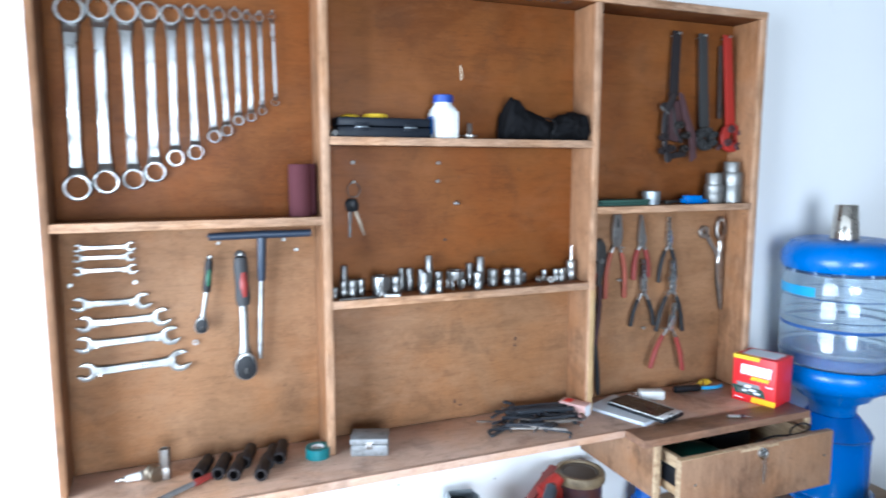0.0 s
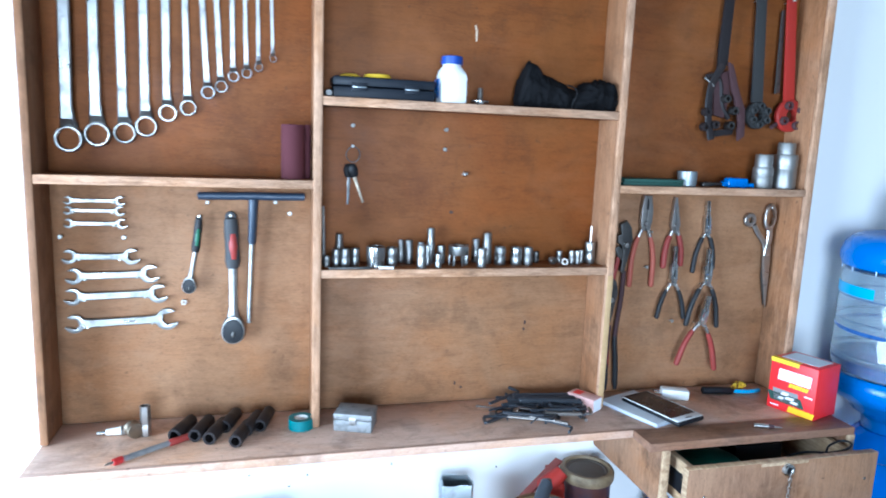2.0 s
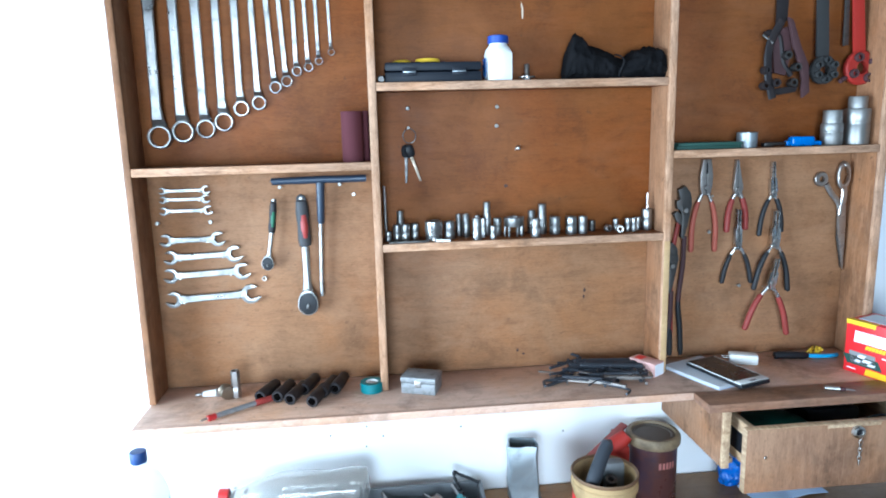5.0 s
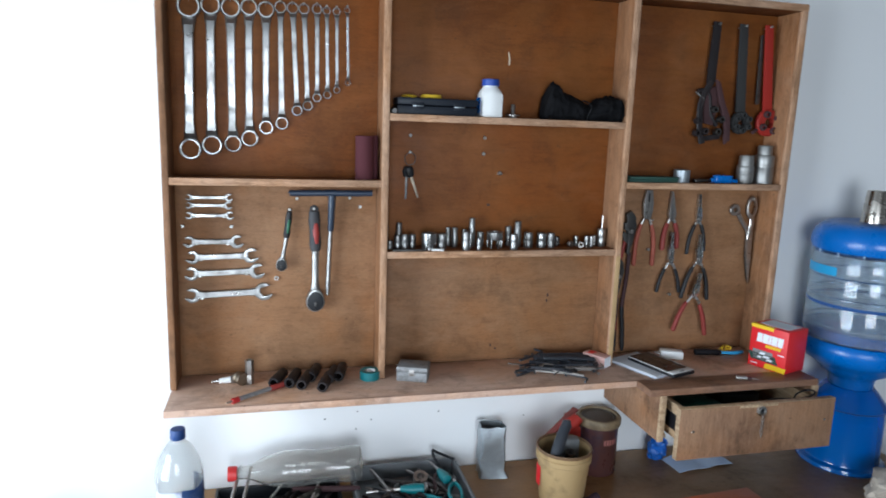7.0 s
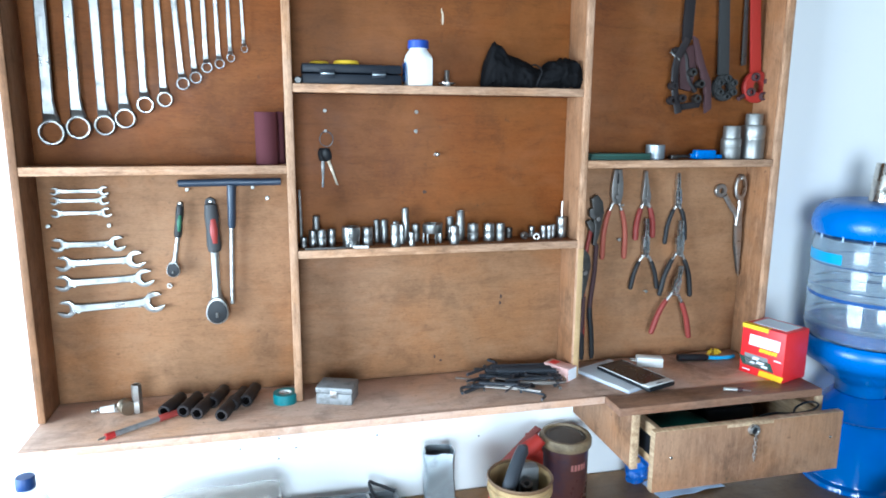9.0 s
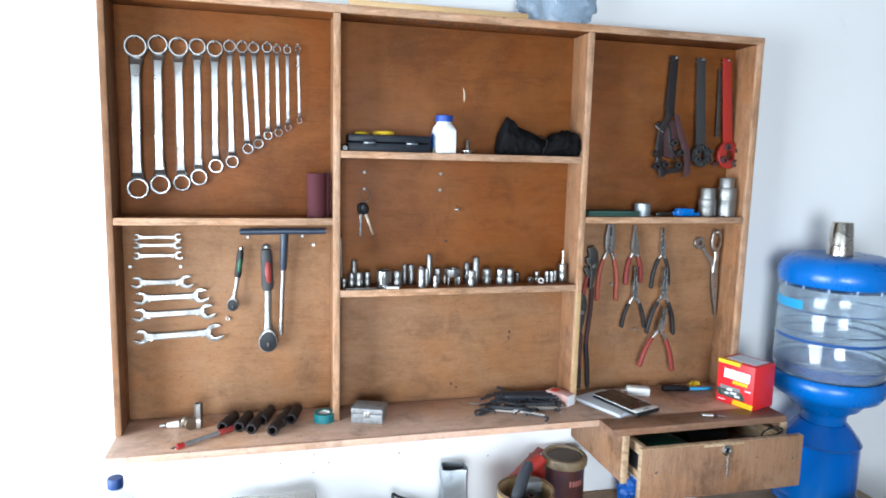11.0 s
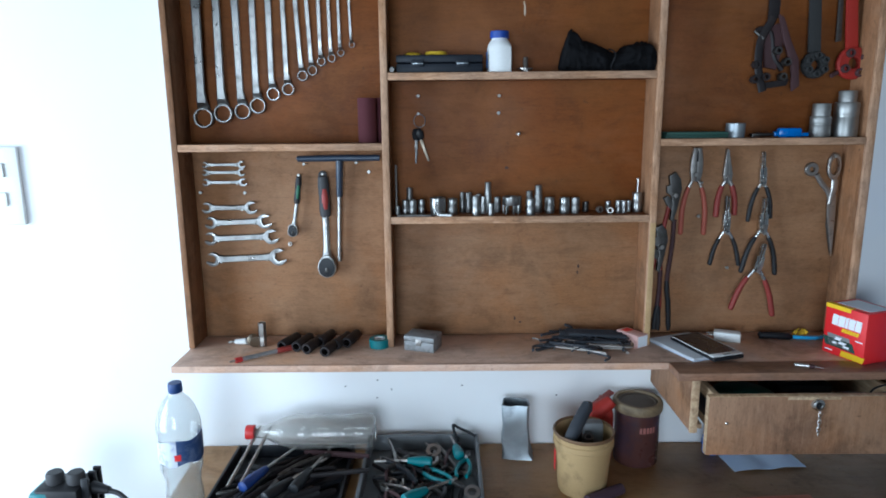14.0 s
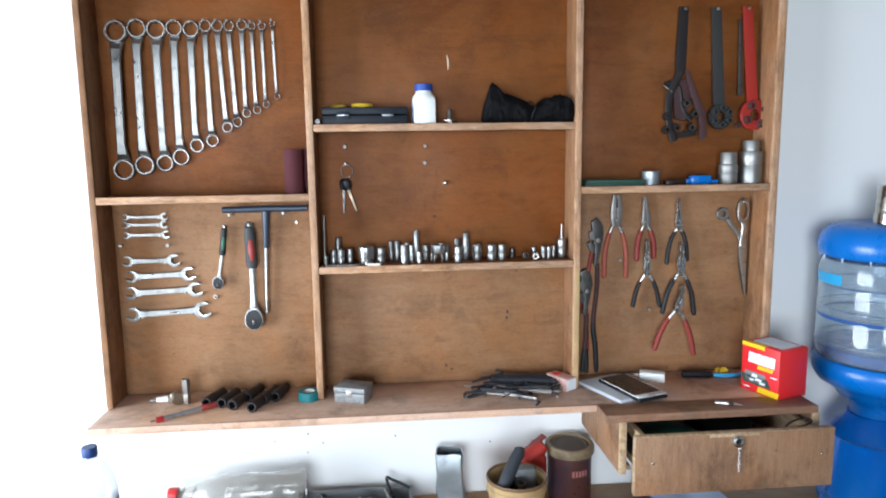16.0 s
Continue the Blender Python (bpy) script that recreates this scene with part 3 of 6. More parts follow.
def open_spanner(a, b_, r1, r2):
    """A double open-ended spanner lying across on two nails."""
    cx, cz = (a[0] + b_[0]) / 2, min(a[1] - r1, b_[1] - r2)
    th = thing("open_spanner", (cx, -0.0005, cz), "chrome double open-ended spanner lying on two nails", "spanner", "open spanners in a column")
    p, q = (a[0] - cx, a[1] - cz), (b_[0] - cx, b_[1] - cz)
    ang = math.atan2(q[1] - p[1], q[0] - p[0])
    t = 0.0055 + r2 * 0.12
    part("jaw", plate(B(), jaw((p[0] + r1, p[1]), r1, ang + math.pi - 0.26, r1 * 0.52, r1 * 1.05), -0.003 - t, -0.003, 0.0008), CHROME, th)
    part("jaw", plate(B(), jaw((q[0] - r2, q[1]), r2, ang - 0.26 + 0.5, r2 * 0.52, r2 * 1.05), -0.003 - t, -0.003, 0.0008), CHROME, th)
    w = (r1 + r2) * 0.21
    s, e = V(p[0] + r1 * 1.75, -0.003 - t / 2, p[1]), V(q[0] - r2 * 1.75, -0.003 - t / 2, q[1])
    shank = part("shank", tube(B(), [s, s.lerp(e, 0.12), s.lerp(e, 0.5), s.lerp(e, 0.88), e], [w * 1.35, w, w * 0.95, w, w * 1.35], 8, False, 0.40, FLAT), CHROME, th, smooth=20)
    m, d = s.lerp(e, 0.5), (e - s) * 0.2
    part("stamped_panel", plate(B(), [(m.x - d.x, m.z - d.z - w * 0.3), (m.x + d.x, m.z + d.z - w * 0.3), (m.x + d.x, m.z + d.z + w * 0.3), (m.x - d.x, m.z - d.z + w * 0.3)], m.y - w * 0.42 - 0.0003, m.y), STEEL, shank)
    for x, z, r in ((a[0] + r1 * 2.3, a[1], r1), (b_[0] - r2 * 2.3, b_[1], r2)):
        nail(x, z - w - 0.001, 0.012, 0.0022)


LEFTS = [(0.026, 1.418, 0.0070), (0.025, 1.401, 0.0072), (0.024, 1.379, 0.0080), (0.018, 1.322, 0.0125), (0.022, 1.288, 0.0140), (0.018, 1.252, 0.0148), (0.018, 1.204, 0.0160)]
RIGHTS = [(0.122, 1.418, 0.0085), (0.121, 1.401, 0.0088), (0.124, 1.379, 0.0092), (0.143, 1.322, 0.0145), (0.174, 1.291, 0.0165), (0.187, 1.256, 0.0170), (0.203, 1.209, 0.0195)]
for (x, z, r), (x2, z2, r2) in zip(LEFTS, RIGHTS):
    open_spanner((x, z), (x2, z2), r, r2)
for x, z in ((0.019, 1.355), (0.118, 1.354), (0.395, 1.398), (0.506, 1.560), (0.681, 1.5595), (0.680, 1.523), (1.129, 1.293), (1.202, 1.174)):
    nail(x, z, 0.012, 0.004)
for x, z in ((0.256, 1.418), (0.370, 1.420)):
    nail(x, z, 0.03, 0.0036)

# T-handle
th = thing("t_handle_wrench", (0.326, -0.0005, 1.20), "navy steel T-handle wrench hung on two nails", "wrench")
part("crossbar", tube(B(), [(x - 0.326, -0.019, 0.2305 + z) for x, z in ((0.240, -0.001), (0.2405, 0), (0.30, 0.0005), (0.332, 0.001), (0.38, 0.0005), (0.4205, 0.001), (0.421, 0.001))], [0.003, 0.0068, 0.0068, 0.0072, 0.0068, 0.0068, 0.003], 14), NAVY, th)
part("sleeve", tube(B(), [(0.0062, -0.019, 0.226), (0.0035, -0.018, 0.15), (0.003, -0.018, 0.146)], [0.0085, 0.0068, 0.005], 14), NAVY, th)
part("rod", rod(B(), (0.003, -0.018, 0.147), (-0.003, -0.014, 0.0), 0.0046, 0.0046, 12), CHROME, th, "bare steel rod")


def ratchet(top, grip_end, head, r, w, grip, inset, label):
    zb = head[1] - r * 1.5
    th = thing("ratchet_handle", (head[0], -0.0005, zb), label, "ratchet")
    L = lambda p, y: V(p[0] - head[0], y, p[1] - zb)
    a, g, h = L(top, -0.014), L(grip_end, -0.016), L(head, -0.016)
    ctr = [a.lerp(g, f) for f in (0, 0.03, 0.25, 0.55, 0.85, 0.98, 1)]
    gp = part("grip", tube(B(), ctr, [w * 0.4, w * 0.85, w, w * 0.9, w * 1.02, w * 0.85, w * 0.5], 14, False, 0.8), grip, th)
    if inset:
        part("inset", tube(B(), [a.lerp(g, f) + V(w * 0.15, -w * 0.45, 0) for f in (0.28, 0.32, 0.55, 0.8, 0.84)], [w * 0.2, w * 0.5, w * 0.58, w * 0.5, w * 0.2], 10, False, 0.75), inset, gp)
    part("hang_ring", ring(B(), (a.x, a.z + w * 0.1), w * 0.75, w * 0.35, -0.017, -0.011, 14), grip, th)
    part("shaft", tube(B(), [g, g.lerp(h, 0.3), g.lerp(h, 0.6), g.lerp(h, 0.82), h], [w * 0.6, w * 0.58, w * 0.6, w * 0.95, r * 0.8], 12, False, 0.7), CHROME, th)
    bm = B()
    out = [(h.x + r * math.cos(t) * (1.0 if math.sin(t) < 0 else 1.0), h.z + r * math.sin(t) * (1.0 if math.sin(t) < 0 else 1.55)) for t in [2 * math.pi * i / 28 for i in range(28)]]
    hd = part("head", plate(bm, out, -0.016 - r * 0.55, -0.016 + r * 0.45, r * 0.16), CHROME, th)
    oval = [(h.x + r * 0.88 * math.cos(t), h.z + r * 0.1 + r * math.sin(t) * (0.95 if math.sin(t) < 0 else 1.2)) for t in [2 * math.pi * i / 28 for i in range(28)]]
    part("cover", plate(B(), oval, -0.0182 - r * 0.55, -0.0162 - r * 0.55, 0.0006), BLACK, hd, "black oval ratchet cover")
    part("switch", box(B(), h.x - r * 0.12, h.x + r * 0.12, -0.021 - r * 0.55, -0.0183 - r * 0.55, h.z - r * 0.3, h.z + r * 0.2, 0.001), DULL, hd)
    nail(top[0], top[1] + 0.0015, 0.019, 0.003)


ratchet((0.2405, 1.391), (0.233, 1.331), (0.222, 1.269), 0.0118, 0.0072, BLACK_GRIP, GREEN, "small chrome ratchet handle with a green and black grip")
ratchet((0.293, 1.393), (0.296, 1.301), (0.2955, 1.184), 0.0205, 0.0128, GREY_GRIP, RED_INSET, "large chrome ratchet handle with a grey and red grip")
solo("hex_nut", ring(B(), (0, 0), 0.0055, 0.003, -0.006, 0, 6), STEEL, (0.211, 0, 1.238), "small steel nut on a nail in the panel", "nut")

# keys on their ring
th = thing("key_ring", (0.507, -0.0005, 1.418), "steel ring with two keys on a nail", "keys")
nail(0.506, 1.523, 0.014, 0.0032)
part("split_ring", tube(B(), [(0.0125 * math.cos(t) + 0.001, -0.005 - 0.002 * math.sin(t), 0.0915 + 0.014 * math.sin(t)) for t in [2 * math.pi * i / 24 for i in range(24)]], 0.0009, 6, True), DULL, th)
for s, (x, z) in ((-1, (-0.008, 0.0)), (1, (0.020, 0.004))):
    top = V(-0.003 + 0.003 * s, -0.006 - 0.003 * (s > 0), 0.062)
    end = V(x, -0.003, z)
    d = (end - top).normalized()
    nrm = V(-d.z, 0, d.x) * 0.0032
    k0 = top + d * 0.012
    k = part("blade", plate(B(), [((k0 + nrm).x, (k0 + nrm).z), ((end + nrm * 0.7).x, (end + nrm * 0.7).z), ((end - nrm * 0.6).x, (end - nrm * 0.6).z), ((k0 - nrm).x, (k0 - nrm).z)], top.y - 0.001, top.y + 0.001, 0.0003), BRASS if s > 0 else DULL, th, "dull key blade")
    part("bow", tube(B(), [top + d * f for f in (-0.013, -0.011, -0.002, 0.009, 0.0125)], [0.003, 0.008, 0.0105, 0.008, 0.004], 12, False, 0.35), BLACK, k, "black plastic key head")

# round steel stud in the middle panel, with the chalk mark and stains of the plywood
bm = lathe(B(), [(0, 0.010), (0.003, 0.0095), (0.0052, 0.006), (0.0045, 0.003), (0.0062, 0.001), (0.0065, 0)], 16, pose(0, 0, 0, 90))
solo("steel_stud", bm, BRIGHT, (0.725, 0, 1.480), "round-headed steel stud in the plywood back", "stud")
CHALK = paint("chalk_mark", (0.62, 0.5, 0.36), 0.9, 0.2)
SOOT = paint("dark_wood_stain", (0.06, 0.03, 0.02), 0.7, 0.3)
marks = [(0.735, 1.738, 0.0025, 0.016, CHALK), (0.733, 1.752, 0.0015, 0.006, CHALK), (0.866, 1.180, 0.0035, 0.006, SOOT), (0.8645, 1.166, 0.003, 0.005, SOOT), (0.700, 1.405, 0.006, 0.004, SOOT), (0.722, 1.057, 0.003, 0.005, SOOT), (0.735, 1.048, 0.004, 0.003, SOOT)]
for x, z, w, h, m in marks:
    out = [(w * math.cos(t) * (0.75 + 0.25 * noise.noise((x * 9 + t, z, 0))), h * math.sin(t) * (0.8 + 0.3 * noise.noise((t * 2, x, z)))) for t in [2 * math.pi * i / 12 for i in range(12)]]
    ob = part("mark", plate(B(), out, -0.0007, 0.0), m, cab)
    ob.location = (x, -0.0004, z - 1.004)
INK = paint("faded_ink", (0.09, 0.045, 0.025), 0.8, 0.6, (0.25, 0.12, 0.05))
random.seed(5)
x = 0.52
while x < 0.97:
    w = random.uniform(0.003, 0.012)
    ob = part("ink_bar", box(B(), -w / 2, w / 2, -0.010, 0.010, -0.0004, 0.0004, 0), INK, cab)
    ob.location = (x, -0.052 + random.uniform(-0.006, 0.006), 1.8853 - 1.004)
    x += w + random.uniform(0.003, 0.012)


# ---- pliers and scissors ----
def pliers(tip, pivot, e1, e2, grip, nose, jaw_w, label, lift=0.0, grip_r=0.0048, grip_from=0.18, steel=DULL):
    """Pliers hung jaws up: two jaws, a rivet and two bowed handles."""
    zb = min(e1[1], e2[1])
    th = thing("pliers", (pivot[0], -0.0005, zb), label, "pliers", "pliers on the plywood panel")
    y = -0.010 - lift
    L = lambda p: V(p[0] - pivot[0], y, p[1] - zb)
    t, p, a, c = L(tip), L(pivot), L(e1), L(e2)
    d = (t - p).normalized()
    n = V(d.z, 0, -d.x)
    length = (t - p).length
    w = jaw_w
    tipw = w * {"flat": 0.5, "needle": 0.16, "circlip": 0.12}[nose]
    for s in (-1, 1):
        gap = n * s * (0.0006 if nose != "circlip" else 0.0016)
        q = [p - d * w * 0.9 + gap, p - d * w * 0.7 + n * s * w * 0.55, p + d * w * 0.2 + n * s * w * 0.75, p + d * length * 0.45 + n * s * w * (0.78 if nose == "flat" else 0.5), t + n * s * tipw + gap * 0.4, t + gap * 0.4]
        if nose == "circlip":
            m = p + d * length * 0.42
            q = [p - d * w * 0.9 + n * s * 0.0003, p - d * w * 0.7 + n * s * w * 0.5, p + d * w * 0.2 + n * s * w * 0.62, m + n * s * w * 0.58, m + d * length * 0.06 + n * s * w * 0.36, t + n * s * w * 0.3, t + n * s * w * 0.12, m + n * s * w * 0.10, p + d * w * 0.3 + n * s * 0.0003]
        part("jaw", plate(B(), [(v.x, v.z) for v in (q if s > 0 else q[::-1])], y - 0.0045, y + 0.0045, 0.0008), steel, th)
    part("rivet", lathe(B(), [(0, 0.003), (w * 0.28, 0.0026), (w * 0.36, 0.0)], 14, pose(p.x, y - 0.0045, p.z, 90)), STEEL, th)
    if nose == "flat":
        part("bite", plate(B(), [(v.x, v.z) for v in (t - d * length * 0.5 - n * 0.0022, t - d * length * 0.5 + n * 0.0022, t - d * length * 0.12 + n * 0.0012, t - d * length * 0.12 - n * 0.0012)], y - 0.0052, y - 0.004), BLACK, th)
    for s, e in ((-1, a), (1, c)):
        start = p - d * w * 0.6 + n * s * w * 0.35
        span = e - start
        out = n * s * span.length * 0.065
        if (e - p).dot(n) * s < 0:
            out = out * 0.5
        ctrl = [start, start + span * 0.25 + out * 0.9, start + span * 0.55 + out, start + span * 0.85 + out * 0.35, e]
        pts = curve_points(ctrl, 5)
        k = max(2, int(len(pts) * grip_from))
        arm = part("handle", tube(B(), pts[:k + 1], grip_r * 0.72, 8), steel, th)
        g = pts[k:]
        rad = [grip_r * 0.8] + [grip_r * (1.0 + 0.12 * math.sin(3 * i / len(g))) for i in range(len(g) - 2)] + [grip_r * 0.6]
        part("grip", tube(B(), g, rad, 10), grip, arm)
    nail(pivot[0] + (0.012 if nose == "flat" else 0.0), pivot[1] - w * 1.1, 0.02 + lift, 0.0024)
    return th


pliers((1.117, 1.446), (1.117, 1.388), (1.091, 1.253), (1.143, 1.252), PALE_GRIP, "flat", 0.0172, "steel combination pliers with faded red grips", 0.0, 0.0052, 0.18, STEEL)
pliers((1.183, 1.443), (1.187, 1.383), (1.168, 1.292), (1.209, 1.296), RED_GRIP, "needle", 0.0142, "steel long-nose pliers with red grips", 0.0, 0.0058, 0.18, STEEL)
pliers((1.262, 1.437), (1.266, 1.374), (1.240, 1.281), (1.290, 1.288), BLACK_GRIP, "circlip", 0.0125, "chrome circlip pliers with black grips", 0.0, 0.0045, 0.12, BRIGHT)
pliers((1.188, 1.341), (1.190, 1.269), (1.158, 1.184), (1.224, 1.182), BLACK_GRIP, "circlip", 0.0125, "bent chrome circlip pliers with black grips", 0.008, 0.0045, 0.2, BRIGHT)
pliers((1.270, 1.335), (1.270, 1.272), (1.228, 1.167), (1.306, 1.161), BLACK_GRIP, "circlip", 0.0155, "large chrome circlip pliers with black grips", 0.012, 0.0050, 0.15, BRIGHT)
pliers((1.272, 1.235), (1.262, 1.184), (1.207, 1.083), (1.304, 1.067), RED_GRIP, "circlip", 0.0145, "chrome circlip pliers with long red grips", 0.022, 0.0056, 0.22, BRIGHT)


def pump_pliers(x0, dx, label, top):
    zb = 1.03
    th = thing("pump_pliers", (x0, -0.0005, zb), label, "pliers", "pump pliers beside the divider")
    y = -0.014
    k = top - zb
    out = [(-0.012, k - 0.002), (0.002, k + 0.006), (0.014, k - 0.008), (0.018, k - 0.03), (0.010, k - 0.075), (0.003, k - 0.105), (-0.004, k - 0.1), (-0.001, k - 0.06), (-0.006, k - 0.045), (-0.014, k - 0.04), (-0.016, k - 0.025), (-0.008, k - 0.022)]
    part("jaw", plate(B(), out, y - 0.005, y + 0.005, 0.001), DULL, th)
    part("jaw", plate(B(), [(-0.02, k - 0.052), (-0.012, k - 0.046), (0.004, k - 0.06), (0.0, k - 0.08), (-0.012, k - 0.068)], y - 0.003, y + 0.009, 0.001), DULL, th)
    part("bolt", lathe(B(), [(0, 0.004), (0.005, 0.0035), (0.0065, 0)], 14, pose(0.004, y - 0.005, k - 0.045, 90)), STEEL, th)
    a = curve_points([(0.006, y, k - 0.10), (0.005, y, k - 0.16), (-0.002 + dx, y, k - 0.24), (0.004 + dx, y, 0.06), (0.008 + dx, y, 0.0)], 5)
    h = part("handle", tube(B(), a[:11], 0.0052, 10, False, 0.8), RUSTY, th)
    part("grip", tube(B(), a[10:], [0.0052] + [0.006] * (len(a) - 12) + [0.004], 10, False, 0.8), BLACK_GRIP, h)
    a = curve_points([(-0.006, y + 0.004, k - 0.07), (-0.016, y + 0.004, k - 0.13), (-0.018, y + 0.004, k - 0.2), (-0.014, y + 0.004, 0.05)], 5)
    part("handle", tube(B(), a, 0.0048, 10, False, 0.8), RED_GRIP, th)


pump_pliers(1.068, 0.0, "dark steel water-pump pliers with red and black handles", 1.388)
pump_pliers(1.044, 0.0, "smaller old water-pump pliers with maroon handles", 1.272)

th = thing("scissors", (1.4205, -0.0005, 1.20), "tarnished steel tailor's scissors hung on a nail", "scissors")
part("finger_ring", ring(B(), (-0.048, 0.197), 0.0150, 0.0062, -0.012, -0.004, 20, 1.05), STEEL, th)
part("finger_ring", ring(B(), (-0.002, 0.204), 0.0150, 0.0098, -0.018, -0.010, 24, 2.0), STEEL, th)
part("shank", tube(B(), curve_points([(-0.036, -0.009, 0.186), (-0.022, -0.010, 0.165), (-0.006, -0.011, 0.145), (0.002, -0.011, 0.12)], 4), 0.0062, 8, False, 0.6), STEEL, th)
part("shank", tube(B(), curve_points([(0.002, -0.013, 0.178), (0.004, -0.013, 0.16), (0.001, -0.013, 0.14), (0.0, -0.012, 0.12)], 4), 0.0068, 8, False, 0.6), STEEL, th)
part("blade", plate(B(), [(-0.008, 0.142), (0.010, 0.14), (0.0135, 0.09), (0.0145, 0.0), (0.010, 0.02), (-0.006, 0.10)], -0.013, -0.009, 0.0006), STEEL, th)
part("blade", plate(B(), [(-0.006, 0.14), (0.012, 0.142), (0.016, 0.09), (0.0125, 0.004), (-0.002, 0.07)], -0.0085, -0.005, 0.0006), DULL, th)
part("screw", lathe(B(), [(0, 0.003), (0.004, 0.0025), (0.0055, 0)], 14, pose(0.002, -0.013, 0.122, 90)), BRIGHT, th)
nail(1.4185, 1.424, 0.02, 0.004)


# ---- flywheel holders ----
def holder(top, end, head, w, material, label, r, holes):
    zb = head[1] - r
    th = thing("flywheel_holder", (head[0], -0.0005, zb), label, "holding tool", "holding tools on nails")
    y = -0.022
    x0, z0, x1, z1 = top[0] - head[0], top[1] - zb, end[0] - head[0], end[1] - zb
    part("bar", plate(B(), [(x0 - w * 0.45, z0), (x0 + w * 0.45, z0), (x1 + w * 0.55, z1), (x1 - w * 0.55, z1)], y - 0.002, y + 0.004, 0.001), material, th)
    hd = part("head", ring(B(), (0, r), r, r * 0.36, y - 0.007, y + 0.007, 28), material, th)
    for i in range(holes):
        a = 2 * math.pi * i / holes + math.pi / 6
        cx, cz = r * 0.68 * math.cos(a), r + r * 0.68 * math.sin(a)
        part("stud", ring(B(), (cx, cz), r * 0.27, r * 0.15, y - 0.016, y - 0.007, 14), material if material is not RED_IRON else RUSTY, hd)
    nail(top[0], top[1] - 0.007, 0.032, 0.0036)
    return th, y


th, y = holder((1.330, 1.856), (1.345, 1.645), (1.348, 1.619), 0.024, IRON_GREY, "grey iron flywheel holder with a round studded head", 0.028, 6)
th, y = holder((1.402, 1.858), (1.424, 1.65), (1.428, 1.622), 0.023, RED_IRON, "red painted flywheel holder with a round studded head", 0.034, 4)
part("back_bar", plate(B(), [(-0.041, 0.245), (-0.034, 0.248), (-0.024, 0.08), (-0.036, 0.078)], y + 0.006, y + 0.010, 0.0008), DULL, th)
for a, b_ in (((0.03, 0.05), (0.045, 0.05)), ((0.03, 0.02), (0.048, 0.02)), ((-0.03, 0.015), (-0.044, 0.008))):
    part("pin", rod(B(), (a[0], y, a[1]), (b_[0], y - 0.004, b_[1]), 0.005, 0.0045, 10), RUSTY, th)

th = thing("chain_holder", (1.262, -0.0005, 1.565), "greasy dark iron holding wrench with bent arms and studs", "holding tool", "holding tools on nails")
part("bar", plate(B(), [(-0.0165, 0.292), (0.004, 0.292), (0.002, 0.15), (-0.020, 0.145), (-0.021, 0.19)], y - 0.002, y + 0.004, 0.001), IRON, th)
part("arm", plate(B(), [(-0.004, 0.155), (0.006, 0.15), (0.026, 0.10), (0.044, 0.065), (0.050, 0.01), (0.036, 0.0), (0.030, 0.055), (0.010, 0.10)], y - 0.016, y - 0.008, 0.0012), RUSTY, th)
part("arm", tube(B(), curve_points([(-0.012, y - 0.006, 0.15), (-0.034, y - 0.006, 0.105), (-0.036, y - 0.008, 0.05), (-0.022, y - 0.006, 0.0)], 5), 0.0085, 8, False, 0.5), IRON, th)
part("plate", plate(B(), [(-0.03, 0.13), (0.006, 0.14), (0.014, 0.09), (0.004, 0.045), (-0.02, 0.05)], y - 0.004, y + 0.006, 0.001), RUSTY, th)
for x, z in ((0.0, 0.083), (0.021, 0.06), (0.015, 0.03), (-0.02, 0.03), (-0.042, 0.055), (-0.043, 0.025)):
    part("stud", ring(B(), (x, z), 0.0088, 0.0045, y - 0.018, y - 0.002, 14), IRON if x < 0 else DULL, th)
part("cross_link", tube(B(), curve_points([(-0.042, y, 0.125), (-0.03, y, 0.128), (-0.012, y, 0.118), (-0.002, y, 0.07), (0.018, y, 0.045)], 4), 0.006, 8), IRON, th)
part("pin", rod(B(), (-0.046, y, 0.124), (-0.030, y - 0.01, 0.107), 0.0028, seg=8), DULL, th)
part("foot", plate(B(), [(-0.026, 0.004), (0.03, 0.012), (0.034, 0.026), (-0.02, 0.018)], y - 0.002, y + 0.005, 0.001), IRON, th)
nail(1.256, 1.849, 0.032, 0.0036)


# ---- things on the shelves ----
S1, S2, S3, SL, PL = 1.607, 1.309, 1.469, 1.465, 1.018
roll = thing("sandpaper_roll", (0.399, -0.046, SL), "maroon abrasive cloth roll standing on the shelf", "sandpaper", "abrasive rolls")
part("roll", lathe(B(), [(0.0, 0.0), (0.0195, 0.0), (0.020, 0.001), (0.0198, 0.093), (0.0185, 0.0935), (0.017, 0.088), (0.006, 0.088), (0.0, 0.09)], 28), MAROON, roll)
roll = thing("sandpaper_roll", (0.4235, -0.028, SL), "second maroon abrasive roll behind the first", "sandpaper", "abrasive rolls")
part("roll", lathe(B(), [(0.0, 0.0), (0.0068, 0.0), (0.007, 0.001), (0.007, 0.094), (0.0, 0.094)], 20), MAROON, roll)

